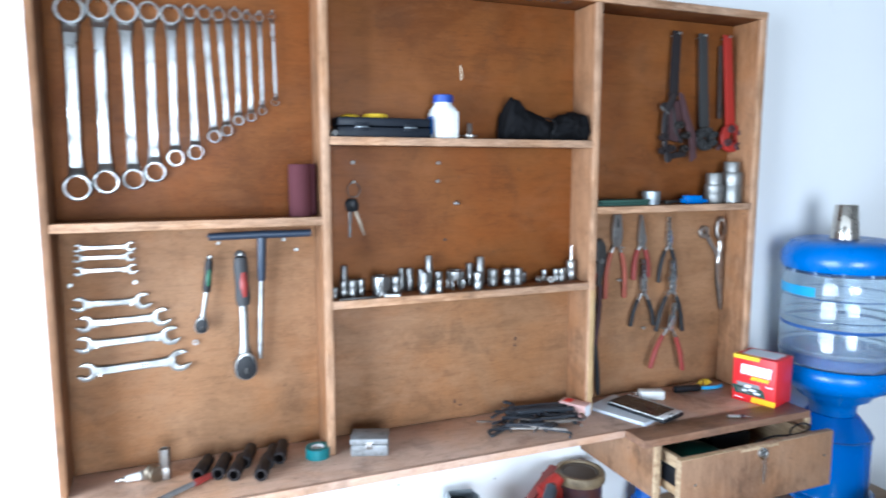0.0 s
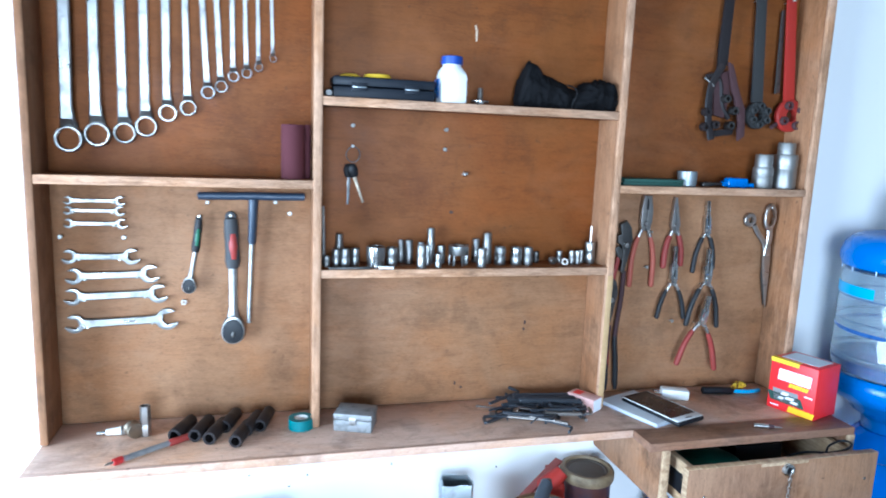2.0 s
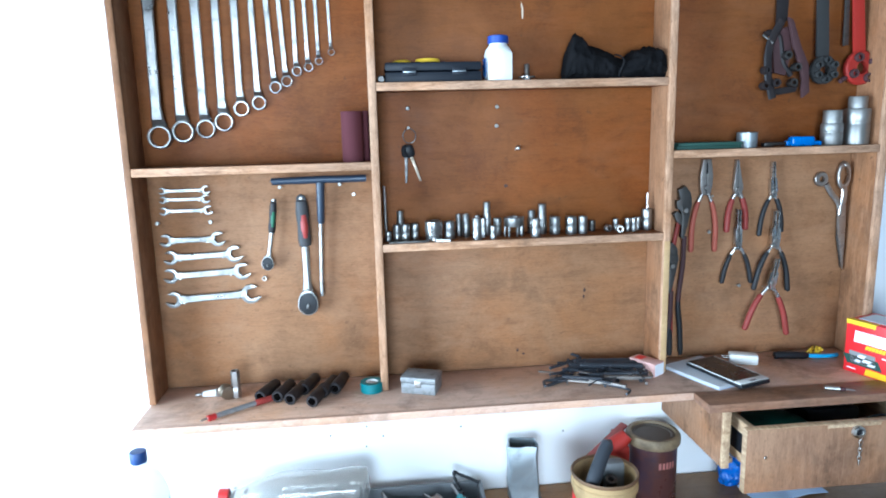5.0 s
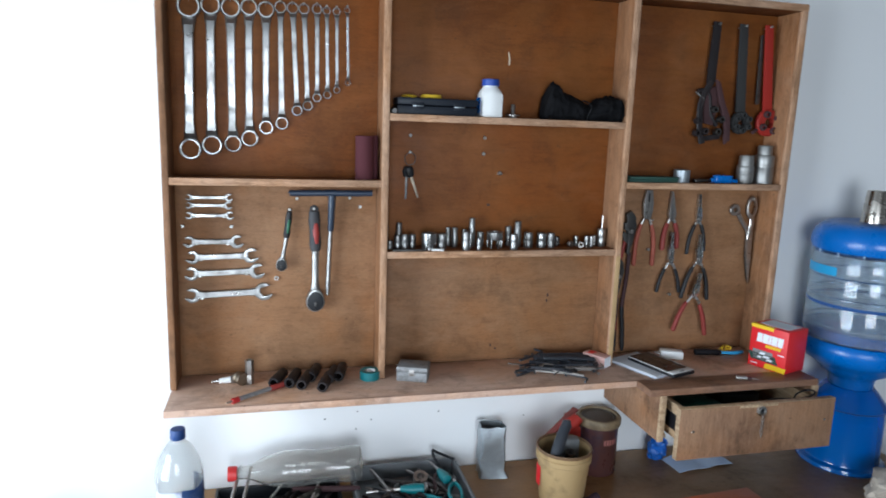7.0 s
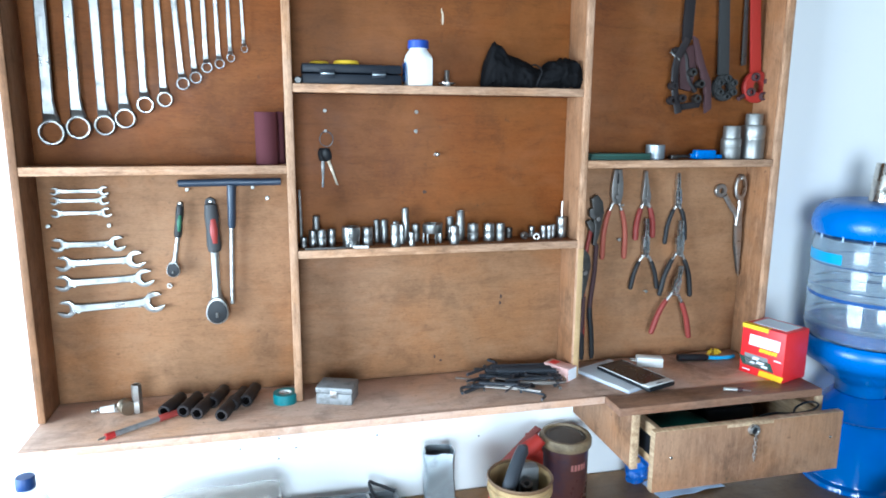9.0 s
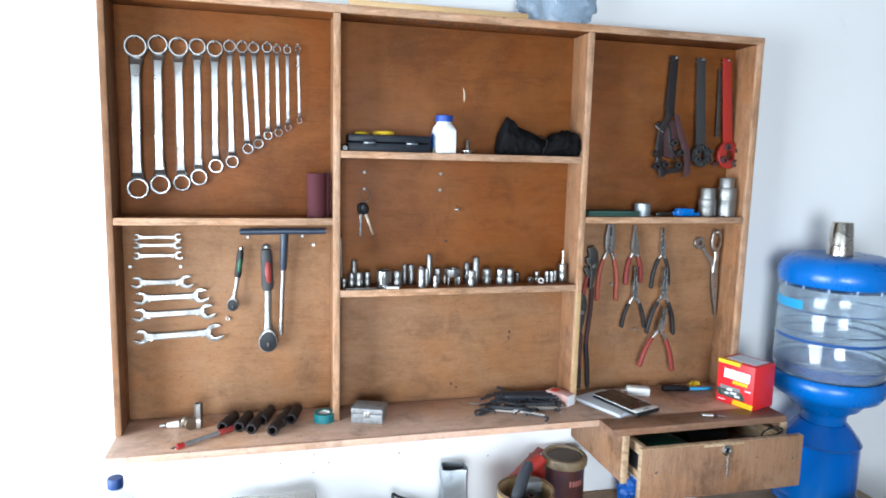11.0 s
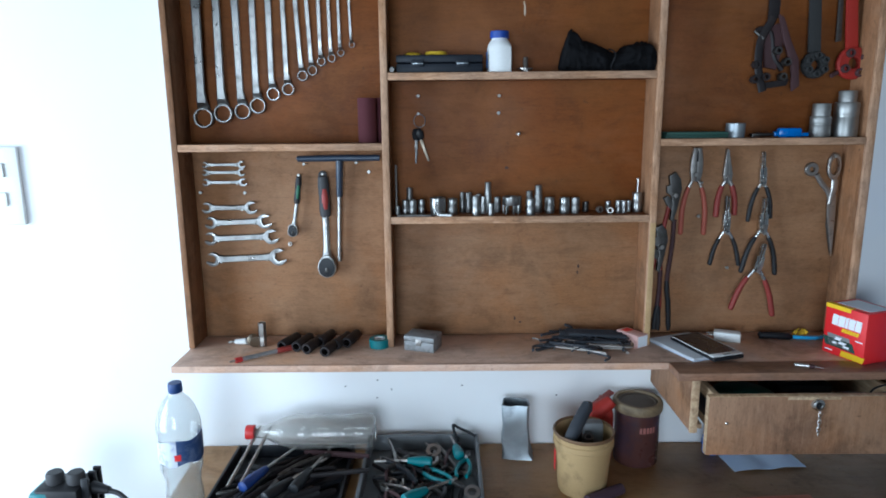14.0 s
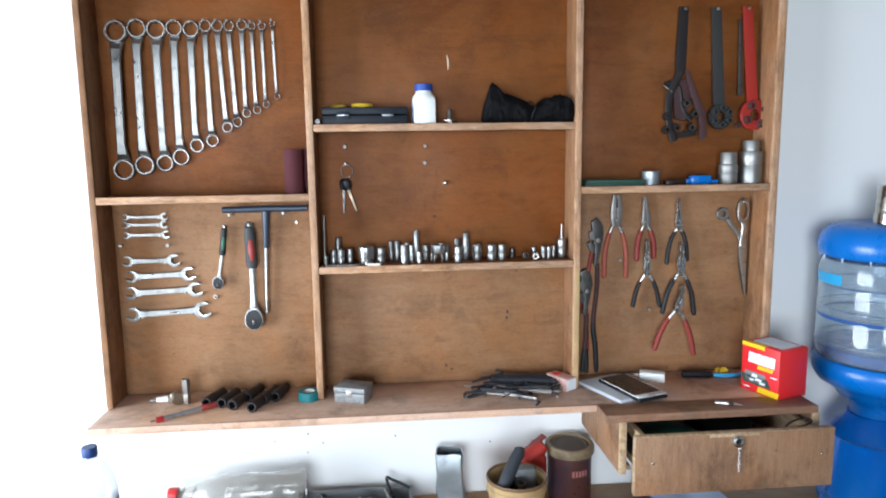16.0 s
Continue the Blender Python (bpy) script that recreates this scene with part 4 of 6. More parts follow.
# tool case with tape on it
case = thing("tool_case", (0.553, -0.045, S1), "flat black plastic tool case on the shelf", "case")
part("tray", box(B(), -0.089, 0.089, -0.029, 0.03, 0.0, 0.019, 0.003), CASE, case)
part("lid", box(B(), -0.089, 0.089, -0.029, 0.03, 0.0205, 0.036, 0.003), CASE, case)
for x in (-0.045, 0.047):
    part("latch", box(B(), x - 0.013, x + 0.013, -0.0325, -0.0295, 0.012, 0.026, 0.001), CASE, case)
    # thin bright strip along each latch
    part("latch_edge", box(B(), x - 0.012, x + 0.012, -0.0335, -0.0326, 0.0175, 0.0195, 0.0003), GALV, case, "bright strip along the latch edge")
tp = thing("tape_measure", (0.546, -0.03, S1 + 0.0365), "yellow and black tape reel on the tool case", "tape reel")
part("body", lathe(B(), [(0, 0), (0.022, 0), (0.024, 0.003), (0.022, 0.008), (0.009, 0.0085), (0, 0.006)], 22), YELLOW, tp)
part("hub", lathe(B(), [(0, 0.0088), (0.008, 0.0088), (0.0085, 0.0085)], 16), BLACK, tp)
tp = solo("brass_fitting", lathe(B(), [(0, 0), (0.016, 0), (0.018, 0.004), (0.012, 0.007), (0, 0.007)], 18), YELLOW, (0.497, -0.03, S1 + 0.0365), "small dull yellow cap on the tool case", "cap")
b = rod(B(), (0, 0, 0.006), (0, -0.02, 0.006), 0.0058, seg=12)
rod(b, (0, -0.02, 0.006), (0, -0.026, 0.006), 0.0065, 0.005, 12)
solo("short_bolt", b, DULL, (0.4565, -0.058, S1 + 0.0005), "round steel bolt end lying on the shelf", "bolt")

jar = thing("plastic_jar", (0.678, -0.045, S1), "white square plastic jar with a blue screw cap", "jar")
jar.scale = (1, 1, 0.955)
bm = B()
prof = [(0.024, 0.0), (0.0265, 0.002), (0.0265, 0.052), (0.024, 0.060), (0.018, 0.068), (0.0165, 0.07), (0.0165, 0.074)]
rings = []
for r, z in prof:
    sq = 0.62 if z < 0.055 else (0.3 if z < 0.065 else 0.0)
    row = []
    for j in range(32):
        a = 2 * math.pi * j / 32
        k = (1 - sq) + sq / max(abs(math.cos(a)), abs(math.sin(a))) * 0.93
        row.append(bm.verts.new((r * k * math.cos(a), r * k * math.sin(a), z)))
    rings.append(row)
for a, c in zip(rings, rings[1:]):
    for j in range(32):
        bm.faces.new((a[j], a[(j + 1) % 32], c[(j + 1) % 32], c[j]))
bm.faces.new(rings[0][::-1])
bm.faces.new(rings[-1])
part("body", bm, WHITE, jar)
part("cap", lathe(B(), [(0.0, 0.088), (0.017, 0.088), (0.0192, 0.0865), (0.0196, 0.0725), (0.0, 0.0725)], 30), paint("deep_blue_cap", (0.015, 0.055, 0.30), 0.4, 0.15), jar, "ribbed blue screw cap")
part("label", box(B(), -0.0268, -0.0258, -0.012, 0.016, 0.01, 0.045, 0), BLUE, jar, "faded blue label")

bolt = thing("bolt_and_washer", (0.732, -0.05, S1), "threaded bolt standing on its head with a washer", "bolt")
part("head", lathe(B(), [(0, 0), (0.0085, 0), (0.0085, 0.006), (0, 0.006)], 6), STEEL, bolt)
part("washer", lathe(B(), [(0, 0.0062), (0.0155, 0.0062), (0.0155, 0.0085), (0, 0.0085)], 20), STEEL, bolt)
b = B()
prof = [(0, 0.009)] + [(0.0052 if i % 2 else 0.0043, 0.009 + i * 0.0012) for i in range(18)] + [(0.0035, 0.0315), (0, 0.0315)]
part("thread", lathe(b, prof, 14), STEEL, bolt)

# black cloth bundle tied in the middle
cl = thing("cloth_bundle", (0.909, -0.045, S1), "black cloth bundle tied in the middle on the shelf", "cloth")
bm = B()
N, M = 90, 44
rows = []
for i in range(N + 1):
    u = i / N
    x = -0.104 + 0.212 * u
    h = 0.058 + 0.026 * math.exp(-((u - 0.1) / 0.09) ** 2) - 0.020 * math.exp(-((u - 0.50) / 0.12) ** 2) - 0.028 * max(0, u - 0.85) / 0.15 - 0.05 * max(0, 0.05 - u) / 0.05
    d = 0.034 - 0.008 * math.exp(-((u - 0.5) / 0.06) ** 2) - 0.02 * max(0, u - 0.85) / 0.15 - 0.018 * max(0, 0.06 - u) / 0.06
    row = []
    for j in range(M):
        a = 2 * math.pi * j / M
        f = 1 + 0.24 * noise.noise((x * 30, math.cos(a) * 2.2, math.sin(a) * 2.2)) + 0.22 * (0.3 - abs(noise.noise((x * 55, math.cos(a) * 4, math.sin(a) * 4 + x * 40)))) + 0.08 * noise.noise((x * 260, math.cos(a) * 12, math.sin(a) * 12))
        z = max(0.0008, h * 0.47 + h * 0.5 * math.sin(a) * f)
        row.append(bm.verts.new((x + 0.006 * noise.noise((x * 40, a, 3)), d * math.cos(a) * f, z)))
    rows.append(row)
for a, c in zip(rows, rows[1:]):
    for j in range(M):
        bm.faces.new((a[j], a[(j + 1) % M], c[(j + 1) % M], c[j]))
bm.faces.new(rows[0][::-1])
bm.faces.new(rows[-1])
part("cloth", bm, CLOTH, cl, smooth=80)
part("tie", tube(B(), [(0.0 + 0.004 * math.sin(t * 3), 0.031 * math.cos(t), 0.0225 + 0.0235 * math.sin(t)) for t in [2 * math.pi * i / 24 for i in range(24)]], 0.0016, 6, True), BLACK_GRIP, cl, "thin cord")


# ---- sockets on the middle shelf ----
def socket(x, y, h, r, kind="plain", material=CHROME):
    th = thing("socket", (x, y, S2), {"plain": "chrome wrench socket standing on the shelf", "deep": "tall chrome spark-plug socket on the shelf", "big": "wide chrome socket standing on the shelf", "bit": "small chrome socket with a driver bit"}[kind], "socket", "sockets in a row")
    if kind == "big":
        prof = [(0, 0), (r * 0.9, 0), (r * 0.95, 0.001), (r * 0.95, h * 0.42), (r, h * 0.5), (r, h - 0.001), (r * 0.94, h), (r * 0.72, h), (r * 0.7, h * 0.5), (0, h * 0.5)]
    elif kind == "deep":
        prof = [(0, 0), (r * 0.92, 0), (r, 0.001), (r, h * 0.62), (r * 0.9, h * 0.66), (r * 0.9, h - 0.001), (r * 0.82, h), (r * 0.6, h), (r * 0.55, h * 0.8), (0, h * 0.8)]
    else:
        prof = [(0, 0), (r * 0.94, 0), (r, 0.001), (r, h * 0.47), (r * 0.955, h * 0.49), (r * 0.955, h * 0.52), (r * 0.985, h * 0.54), (r * 0.985, h - 0.001), (r * 0.93, h), (r * 0.66, h), (r * 0.62, h * 0.6), (0, h * 0.6)]
    bd = part("body", lathe(B(), prof, 20), material, th)
    part("drive_hole", lathe(B(), [(0, h * 0.45), (r * 0.64, h * 0.985), (r * 0.62, h * 0.99), (0, h * 0.5)], 6), DULL, bd)
    return th


SOCKETS = [(0.459, -0.045, 0.019, 0.006, "plain"), (0.476, -0.045, 0.032, 0.0078, "plain"), (0.484, -0.015, 0.055, 0.0075, "deep"), (0.492, -0.048, 0.033, 0.0085, "plain"), (0.511, -0.038, 0.032, 0.0078, "plain"),
           (0.547, -0.052, 0.038, 0.0170, "big"), (0.578, -0.046, 0.035, 0.0108, "plain"), (0.601, -0.013, 0.044, 0.0065, "deep"), (0.614, -0.024, 0.045, 0.0078, "deep"), (0.629, -0.070, 0.043, 0.0090, "plain"),
           (0.6575, -0.018, 0.067, 0.0078, "deep"), (0.661, -0.068, 0.026, 0.0060, "plain"), (0.678, -0.02, 0.034, 0.0078, "plain"), (0.636, -0.03, 0.042, 0.0055, "plain"), (0.646, -0.045, 0.038, 0.005, "plain"), (0.724, -0.03, 0.037, 0.006, "plain"), (0.7495, -0.014, 0.046, 0.0085, "deep"),
           (0.746, -0.065, 0.036, 0.0092, "plain"), (0.768, -0.027, 0.060, 0.0090, "deep"), (0.791, -0.039, 0.035, 0.0108, "plain"), (0.823, -0.043, 0.035, 0.0112, "plain"), (0.846, -0.046, 0.035, 0.0092, "plain"),
           (0.923, -0.021, 0.023, 0.0062, "plain"), (0.940, -0.043, 0.027, 0.0060, "plain"), (0.952, -0.045, 0.027, 0.0056, "plain"), (0.966, -0.03, 0.026, 0.0058, "plain")]
for x, y, h, r, k in SOCKETS:
    socket(x, y, h, r, k)
socket(0.874, -0.018, 0.021, 0.007, "plain", DULL)
th = socket(0.984, -0.032, 0.043, 0.0105, "bit")
part("bit", rod(B(), (0, 0, 0.043), (0, 0, 0.075), 0.0026, 0.0022, 8), STEEL, th, "thin driver bit")
# castellated socket on legs
th = thing("castle_socket", (0.706, -0.042, S2), "chrome castellated socket standing on its prongs", "socket", "sockets in a row")
part("body", lathe(B(), [(0, 0.02), (0.0175, 0.02), (0.0182, 0.021), (0.0182, 0.037), (0.0172, 0.038), (0.013, 0.038), (0.013, 0.03), (0, 0.03)], 24), CHROME, th)
for k in range(6):
    a = math.pi * k / 3 + 0.3
    part("prong", box(B(), -0.002, 0.002, -0.0015, 0.0015, 0, 0.0205, 0.0004, Matrix.Rotation(a, 4, "Z") @ Matrix.Translation((0, 0.0165, 0))), CHROME, th)
b = rod(B(), (0, 0, 0.0003), (-0.001, 0.02, 0.105), 0.0028, 0.0026, 10)
solo("steel_rod", b, STEEL, (0.4555, -0.03, S2), "thin steel rod leaning in the shelf corner", "rod")
b = box(B(), -0.045, 0.03, -0.004, 0.004, 0, 0.0045, 0.0008)
solo("flat_bar", b, DULL, (0.505, -0.074, S2), "thin dark flat bar lying along the shelf edge", "bar")
b = box(B(), -0.014, 0.014, -0.005, 0.005, 0, 0.005, 0.001)
solo("chalk_piece", b, WHITE, (0.563, -0.073, S2), "short white piece lying on the shelf edge", "chalk", turn=-8)
for x, y, t in ((0.900, -0.040, 20), (0.921, -0.052, -15)):
    solo("small_nut", ring(B(), (0, 0.0075), 0.0075, 0.004, -0.005, 0.005, 16), STEEL, (x, y, S2), "small steel ring socket lying on its side", "socket", "sockets in a row", turn=t)

# ---- right shelf ----
b = box(B(), -0.066, 0.066, -0.026, 0.026, 0.0, 0.007, 0.001)
box(b, -0.064, 0.067, -0.027, 0.025, 0.0072, 0.0135, 0.001)
solo("flat_file_case", b, DARK_GREEN, (1.092, -0.042, S3), "flat dark green pouch lying on the shelf", "pouch")
solo("steel_collar", lathe(B(), [(0.0165, 0), (0.019, 0.001), (0.0195, 0.03), (0.0165, 0.031), (0.0155, 0.03), (0.0155, 0.001)], 26, None, True), GALV, (1.1815, -0.045, S3), "open steel collar standing on the shelf", "collar")
b = rod(B(), (-0.02, 0, 0.006), (0.022, 0.004, 0.006), 0.0045, 0.003, 10)
box(b, -0.03, -0.012, -0.006, 0.006, 0.001, 0.009, 0.001)
solo("drill_chuck_key", b, DULL, (1.243, -0.05, S3), "small dark tool lying on the shelf", "tool")
b = box(B(), -0.026, 0.02, -0.01, 0.01, 0.0, 0.02, 0.004)
box(b, -0.034, -0.026, -0.006, 0.006, 0.002, 0.012, 0.001)
box(b, 0.018, 0.036, -0.005, 0.005, 0.002, 0.010, 0.001)
solo("blue_clip", b, BLUE, (1.297, -0.05, S3), "bright blue plastic clip lying on the shelf", "clip", turn=-6)


def big_socket(x, y, r, h, r2, h2, label):
    th = thing("large_socket", (x, y, S3), label, "socket", "large sockets")
    part("body", lathe(B(), [(0, 0), (r * 0.95, 0), (r, 0.0015), (r, h * 0.55), (r * 0.97, h * 0.57), (r * 0.97, h * 0.62), (r, h * 0.64), (r, h - 0.003), (r * 0.92, h), (0, h)], 30), IMPACT, th)
    part("drive_end", lathe(B(), [(0, h + 0.0002), (r2, h + 0.0002), (r2, h + h2 - 0.002), (r2 * 0.92, h + h2), (r2 * 0.55, h + h2), (r2 * 0.5, h + h2 - 0.008), (0, h + h2 - 0.008)], 26), IMPACT, th)


big_socket(1.361, -0.045, 0.0205, 0.044, 0.0175, 0.026, "worn steel impact socket standing on the shelf")
big_socket(1.4145, -0.044, 0.0245, 0.072, 0.0175, 0.024, "tall worn steel impact socket standing on the shelf")

# ---- things on the plank ----
b = lathe(B(), [(0.0075, 0), (0.0088, 0.0005), (0.0088, 0.02), (0.0082, 0.022), (0.0088, 0.024), (0.0088, 0.054), (0.0078, 0.0545), (0.0065, 0.0545), (0.006, 0.03), (0.006, 0.0)], 6, None, True)
solo("tube_socket", b, STEEL, (0.152, -0.066, PL), "short hexagonal tube socket standing on the plank", "socket")
th = thing("spark_plug", (0.10, -0.06, PL), "steel spark plug lying on the plank", "spark plug")
part("body", rod(B(), (0.012, 0, 0.009), (0.028, 0.004, 0.009), 0.009, 0.009, 6), STEEL, th)
part("insulator", rod(B(), (-0.012, -0.002, 0.0085), (0.012, 0, 0.009), 0.0055, 0.0075, 14), WHITE, th, "white ceramic insulator")
part("tip", rod(B(), (-0.026, -0.003, 0.008), (-0.0115, -0.002, 0.0085), 0.003, 0.0042, 10), BRIGHT, th)
b = lathe(B(), [(0, -0.012), (0.0125, -0.012), (0.0135, -0.008), (0.011, -0.004), (0.011, 0.004), (0.0135, 0.008), (0.0125, 0.012), (0, 0.012)], 20, pose(0, 0, 0.0135, 90, 0, 20))
solo("spring_cap", b, BRASS, (0.133, -0.068, PL), "brassy steel pulley lying on the plank", "pulley", turn=10)
th = thing("voltage_tester", (0.165, -0.14, PL), "slim test lamp with red ends lying on the plank", "tester", turn=0)
A, E_ = V(-0.053, -0.040, 0.006), V(0.061, 0.043, 0.007)
part("shaft", rod(B(), A.lerp(E_, 0.1), A.lerp(E_, 0.74), 0.0048, 0.0048, 12), TIN_GREY, th)
part("handle", tube(B(), [A.lerp(E_, f) for f in (0.73, 0.75, 0.85, 0.98, 1)], [0.004, 0.0062, 0.006, 0.006, 0.003], 12), RED_INSET, th, "red plastic end")
part("collar", rod(B(), A.lerp(E_, 0.09), A.lerp(E_, 0.19), 0.0058, 0.006, 12), RED, th, "red plastic collar")
part("tip", rod(B(), A, A.lerp(E_, 0.1), 0.0012, 0.003, 8), BRIGHT, th)

TUBES = [((0.202, -0.102), (0.224, -0.040)), ((0.235, -0.108), (0.254, -0.044)), ((0.260, -0.123), (0.280, -0.058)), ((0.282, -0.080), (0.300, -0.02)), ((0.303, -0.141), (0.322, -0.075)), ((0.319, -0.100), (0.339, -0.036)), ((0.342, -0.085), (0.358, -0.022))]
for i, ((x0, y0), (x1, y1)) in enumerate(TUBES):
    d = V(x1 - x0, y1 - y0, 0)
    r, h = 0.0118, d.length
    prof = [(r * 0.62, 0), (r * 0.93, 0), (r, 0.0012), (r, h * 0.55), (r * 0.94, h * 0.6), (r * 0.94, h - 0.001), (r * 0.8, h), (r * 0.5, h), (r * 0.5, h * 0.5), (r * 0.62, h * 0.5)]
    m = Matrix.Translation((0, 0, r)) @ d.to_track_quat("Z", "Y").to_matrix().to_4x4()
    solo("impact_socket", lathe(B(), prof, 18, m, True), IRON, (x0, y0, PL), "long black impact socket lying on its side", "socket", "black impact sockets in a row")

th = thing("insulation_tape", (0.414, -0.075, PL), "roll of teal insulating tape on the plank", "tape")
part("tape", lathe(B(), [(0.0125, 0), (0.0225, 0), (0.0225, 0.019), (0.0125, 0.019)], 32, None, True), TEAL, th)
part("core", lathe(B(), [(0.0115, 0.0005), (0.0123, 0.0005), (0.0123, 0.0185), (0.0115, 0.0185)], 28, None, True), WHITE, th, "white paper core")

box_th = thing("tin_box", (0.5115, -0.088, PL), "small grey hinged tin box on the plank", "box", turn=-20)
part("tray", box(B(), -0.0345, 0.0345, -0.026, 0.026, 0, 0.022, 0.002), TIN_GREY, box_th)
part("lid", box(B(), -0.0355, 0.0355, -0.027, 0.027, 0.0222, 0.034, 0.003), TIN_GREY, box_th)
part("latch", box(B(), -0.006, 0.006, -0.0285, -0.027, 0.014, 0.028, 0.0006), STEEL, box_th)

# heap of hex keys
random.seed(11)
for i in range(60):
    big = i % 4 == 0
    r = random.uniform(0.003, 0.0042) if big else random.uniform(0.0016, 0.0027)
    ln = random.uniform(0.08, 0.11) if big else random.uniform(0.045, 0.085)
    short = ln * 0.3
    cx, cy = 0.862 + random.gauss(0, 0.042), -0.092 + random.gauss(0, 0.025)
    cx, cy = min(max(cx, 0.795), 0.925), min(max(cy, -0.142), -0.05)
    z = r + 0.0038 * (i // 10)
    a = math.radians(random.choice([-28, -18, -38, -10, 12, 150, 165, 35]) + random.gauss(0, 8))
    u = V(math.cos(a), math.sin(a), 0)
    s = random.choice((-1, 1))
    v = V(-math.sin(a), math.cos(a), 0) * s
    c = V(0, 0, z)
    pts = [c - u * ln / 2, c + u * ln * 0.40, c + u * ln * 0.47 + v * ln * 0.02, c + u * ln * 0.5 + v * ln * 0.08, c + u * ln * 0.5 + v * short]
    solo("hex_key", tube(B(), pts, r, 6), OXIDE if i % 6 else STEEL, (cx, cy, PL), "black steel hex key in a heap on the plank", "hex key", "heap of hex keys", smooth=25)
for i, (x, y, z, a, ln) in enumerate(((0.905, -0.050, 0.021, -7, 0.14), (0.918, -0.064, 0.020, -6, 0.13), (0.900, -0.080, 0.022, -12, 0.12), (0.925, -0.038, 0.0075, -4, 0.13), (0.93, -0.072, 0.0075, -5, 0.12), (0.925, -0.055, 0.0075, -5, 0.13), (0.915, -0.098, 0.0075, 8, 0.13))):
    u = V(math.cos(math.radians(a)), math.sin(math.radians(a)), 0)
    b = rod(B(), -u * ln / 2 + V(0, 0, z), u * ln / 2 + V(0, 0, z), 0.0056, 0.0056, 6)
    rod(b, -u * ln / 2 + V(0, 0, z), -u * (ln / 2 + 0.004) + V(0, 0, z), 0.005, 0.004, 12)
    solo("steel_bar", b, OXIDE, (x, y, PL), "dark hexagonal steel bar lying on the heap", "bar", "heap of hex keys", smooth=25)

pk = thing("matchbox", (0.976, -0.072, PL), "small pink printed card box leaning by the divider", "box", turn=33)
part("sleeve", box(B(), -0.0165, 0.0165, -0.030, 0.030, 0.0, 0.0285, 0.001), PINK, pk)
part("tray_end", box(B(), -0.0145, 0.0145, -0.0312, -0.0302, 0.002, 0.0265, 0), PAPER, pk)
part("printed_bar", box(B(), -0.010, 0.010, 0.006, 0.022, 0.0286, 0.0291, 0), CARD_RED, pk, "red printed patch")

# notepad, phone, charger
pad = thing("notepad", (1.098, -0.1, PL), "white paper notepad lying on the plank", "notepad", turn=22)
part("cover", box(B(), -0.056, 0.056, -0.072, 0.074, 0.0, 0.0012, 0.0003), BLUE_PAPER, pad)
for k in range(4):
    part("sheet", box(B(), -0.055 + 0.0008 * k, 0.056, -0.071 + 0.001 * k, 0.073, 0.0013 + 0.0011 * k, 0.0022 + 0.0011 * k, 0), PAPER, pad)
ph = thing("mobile_phone", (1.121, -0.124, PL + 0.0061), "white and black touch-screen phone lying on the notepad", "phone", turn=17.5)
part("body", box(B(), -0.0375, 0.0375, -0.073, 0.073, 0.0, 0.0085, 0.0035), BLACK, ph)
part("bezel", box(B(), -0.036, 0.036, -0.0715, 0.0715, 0.0086, 0.0098, 0.0006), BLACK, ph, "black glossy bezel")
part("lower_end", box(B(), -0.0352, 0.0352, -0.0710, -0.0535, 0.0099, 0.0108, 0.0002), WHITE, ph, "white lower end of the front")
for x0, x1 in ((-0.0375, -0.0355), (0.0355, 0.0375)):
    part("side_rim", box(B(), x0, x1, -0.069, 0.069, 0.0086, 0.0102, 0.0003), WHITE, ph, "silver rim")
part("screen", box(B(), -0.0348, 0.0348, -0.0530, 0.062, 0.0099, 0.0102, 0), SCREEN, ph, "black glass screen")
part("home_button", box(B(), -0.008, 0.008, -0.067, -0.062, 0.0108, 0.0111, 0), TIN_GREY, ph)
ch = thing("phone_charger", (1.19, -0.052, PL), "white plastic phone charger lying on the plank", "charger", turn=-22)
part("body", box(B(), -0.022, 0.034, -0.014, 0.014, 0.0, 0.021, 0.003), WHITE, ch)
for y in (-0.006, 0.006):
    part("prong", rod(B(), (-0.022, y, 0.011), (-0.036, y, 0.011), 0.002, 0.0018, 8), BRIGHT, ch)

mk = thing("cable_plug", (1.314, -0.05, PL), "black cable connector with a blue lead", "connector")
part("body", tube(B(), [(-0.042, 0.008, 0.008), (-0.04, 0.008, 0.008), (-0.008, 0.002, 0.0085), (0.022, -0.003, 0.0075), (0.03, -0.004, 0.0065)], [0.004, 0.0078, 0.0078, 0.0082, 0.004], 12), BLACK, mk)
part("lead", tube(B(), curve_points([(0.028, -0.004, 0.0068), (0.05, -0.009, 0.0062), (0.075, -0.01, 0.006), (0.095, -0.004, 0.005)], 5), 0.0045, 8), SKY_LEAD, mk, "light blue lead")
random.seed(3)
b = B()
for k in range(9):
    ph0 = random.uniform(0, 6)
    pts = [(0.014 * math.cos(t + ph0) * random.uniform(0.8, 1.1), 0.009 * math.sin(t * 2 + ph0), 0.009 + 0.007 * math.sin(t * 1.5 + ph0)) for t in [i * 0.6 for i in range(9)]]
    tube(b, pts, 0.0014, 5)
solo("wire_bundle", b, YELLOW, (1.37, -0.035, PL), "small tangle of yellow wire on the plank", "wire")

# ---- the battery carton ----
bat = thing("battery_carton", (1.428, -0.154, PL), "bright red battery carton with yellow bands and white lettering blocks", "carton", turn=18.6)
w, d, h = 0.042, 0.0485, 0.107
part("carton", box(B(), -w, w, -d, d, 0, h, 0.0012), CARD_RED, bat)
f = -w - 0.0006


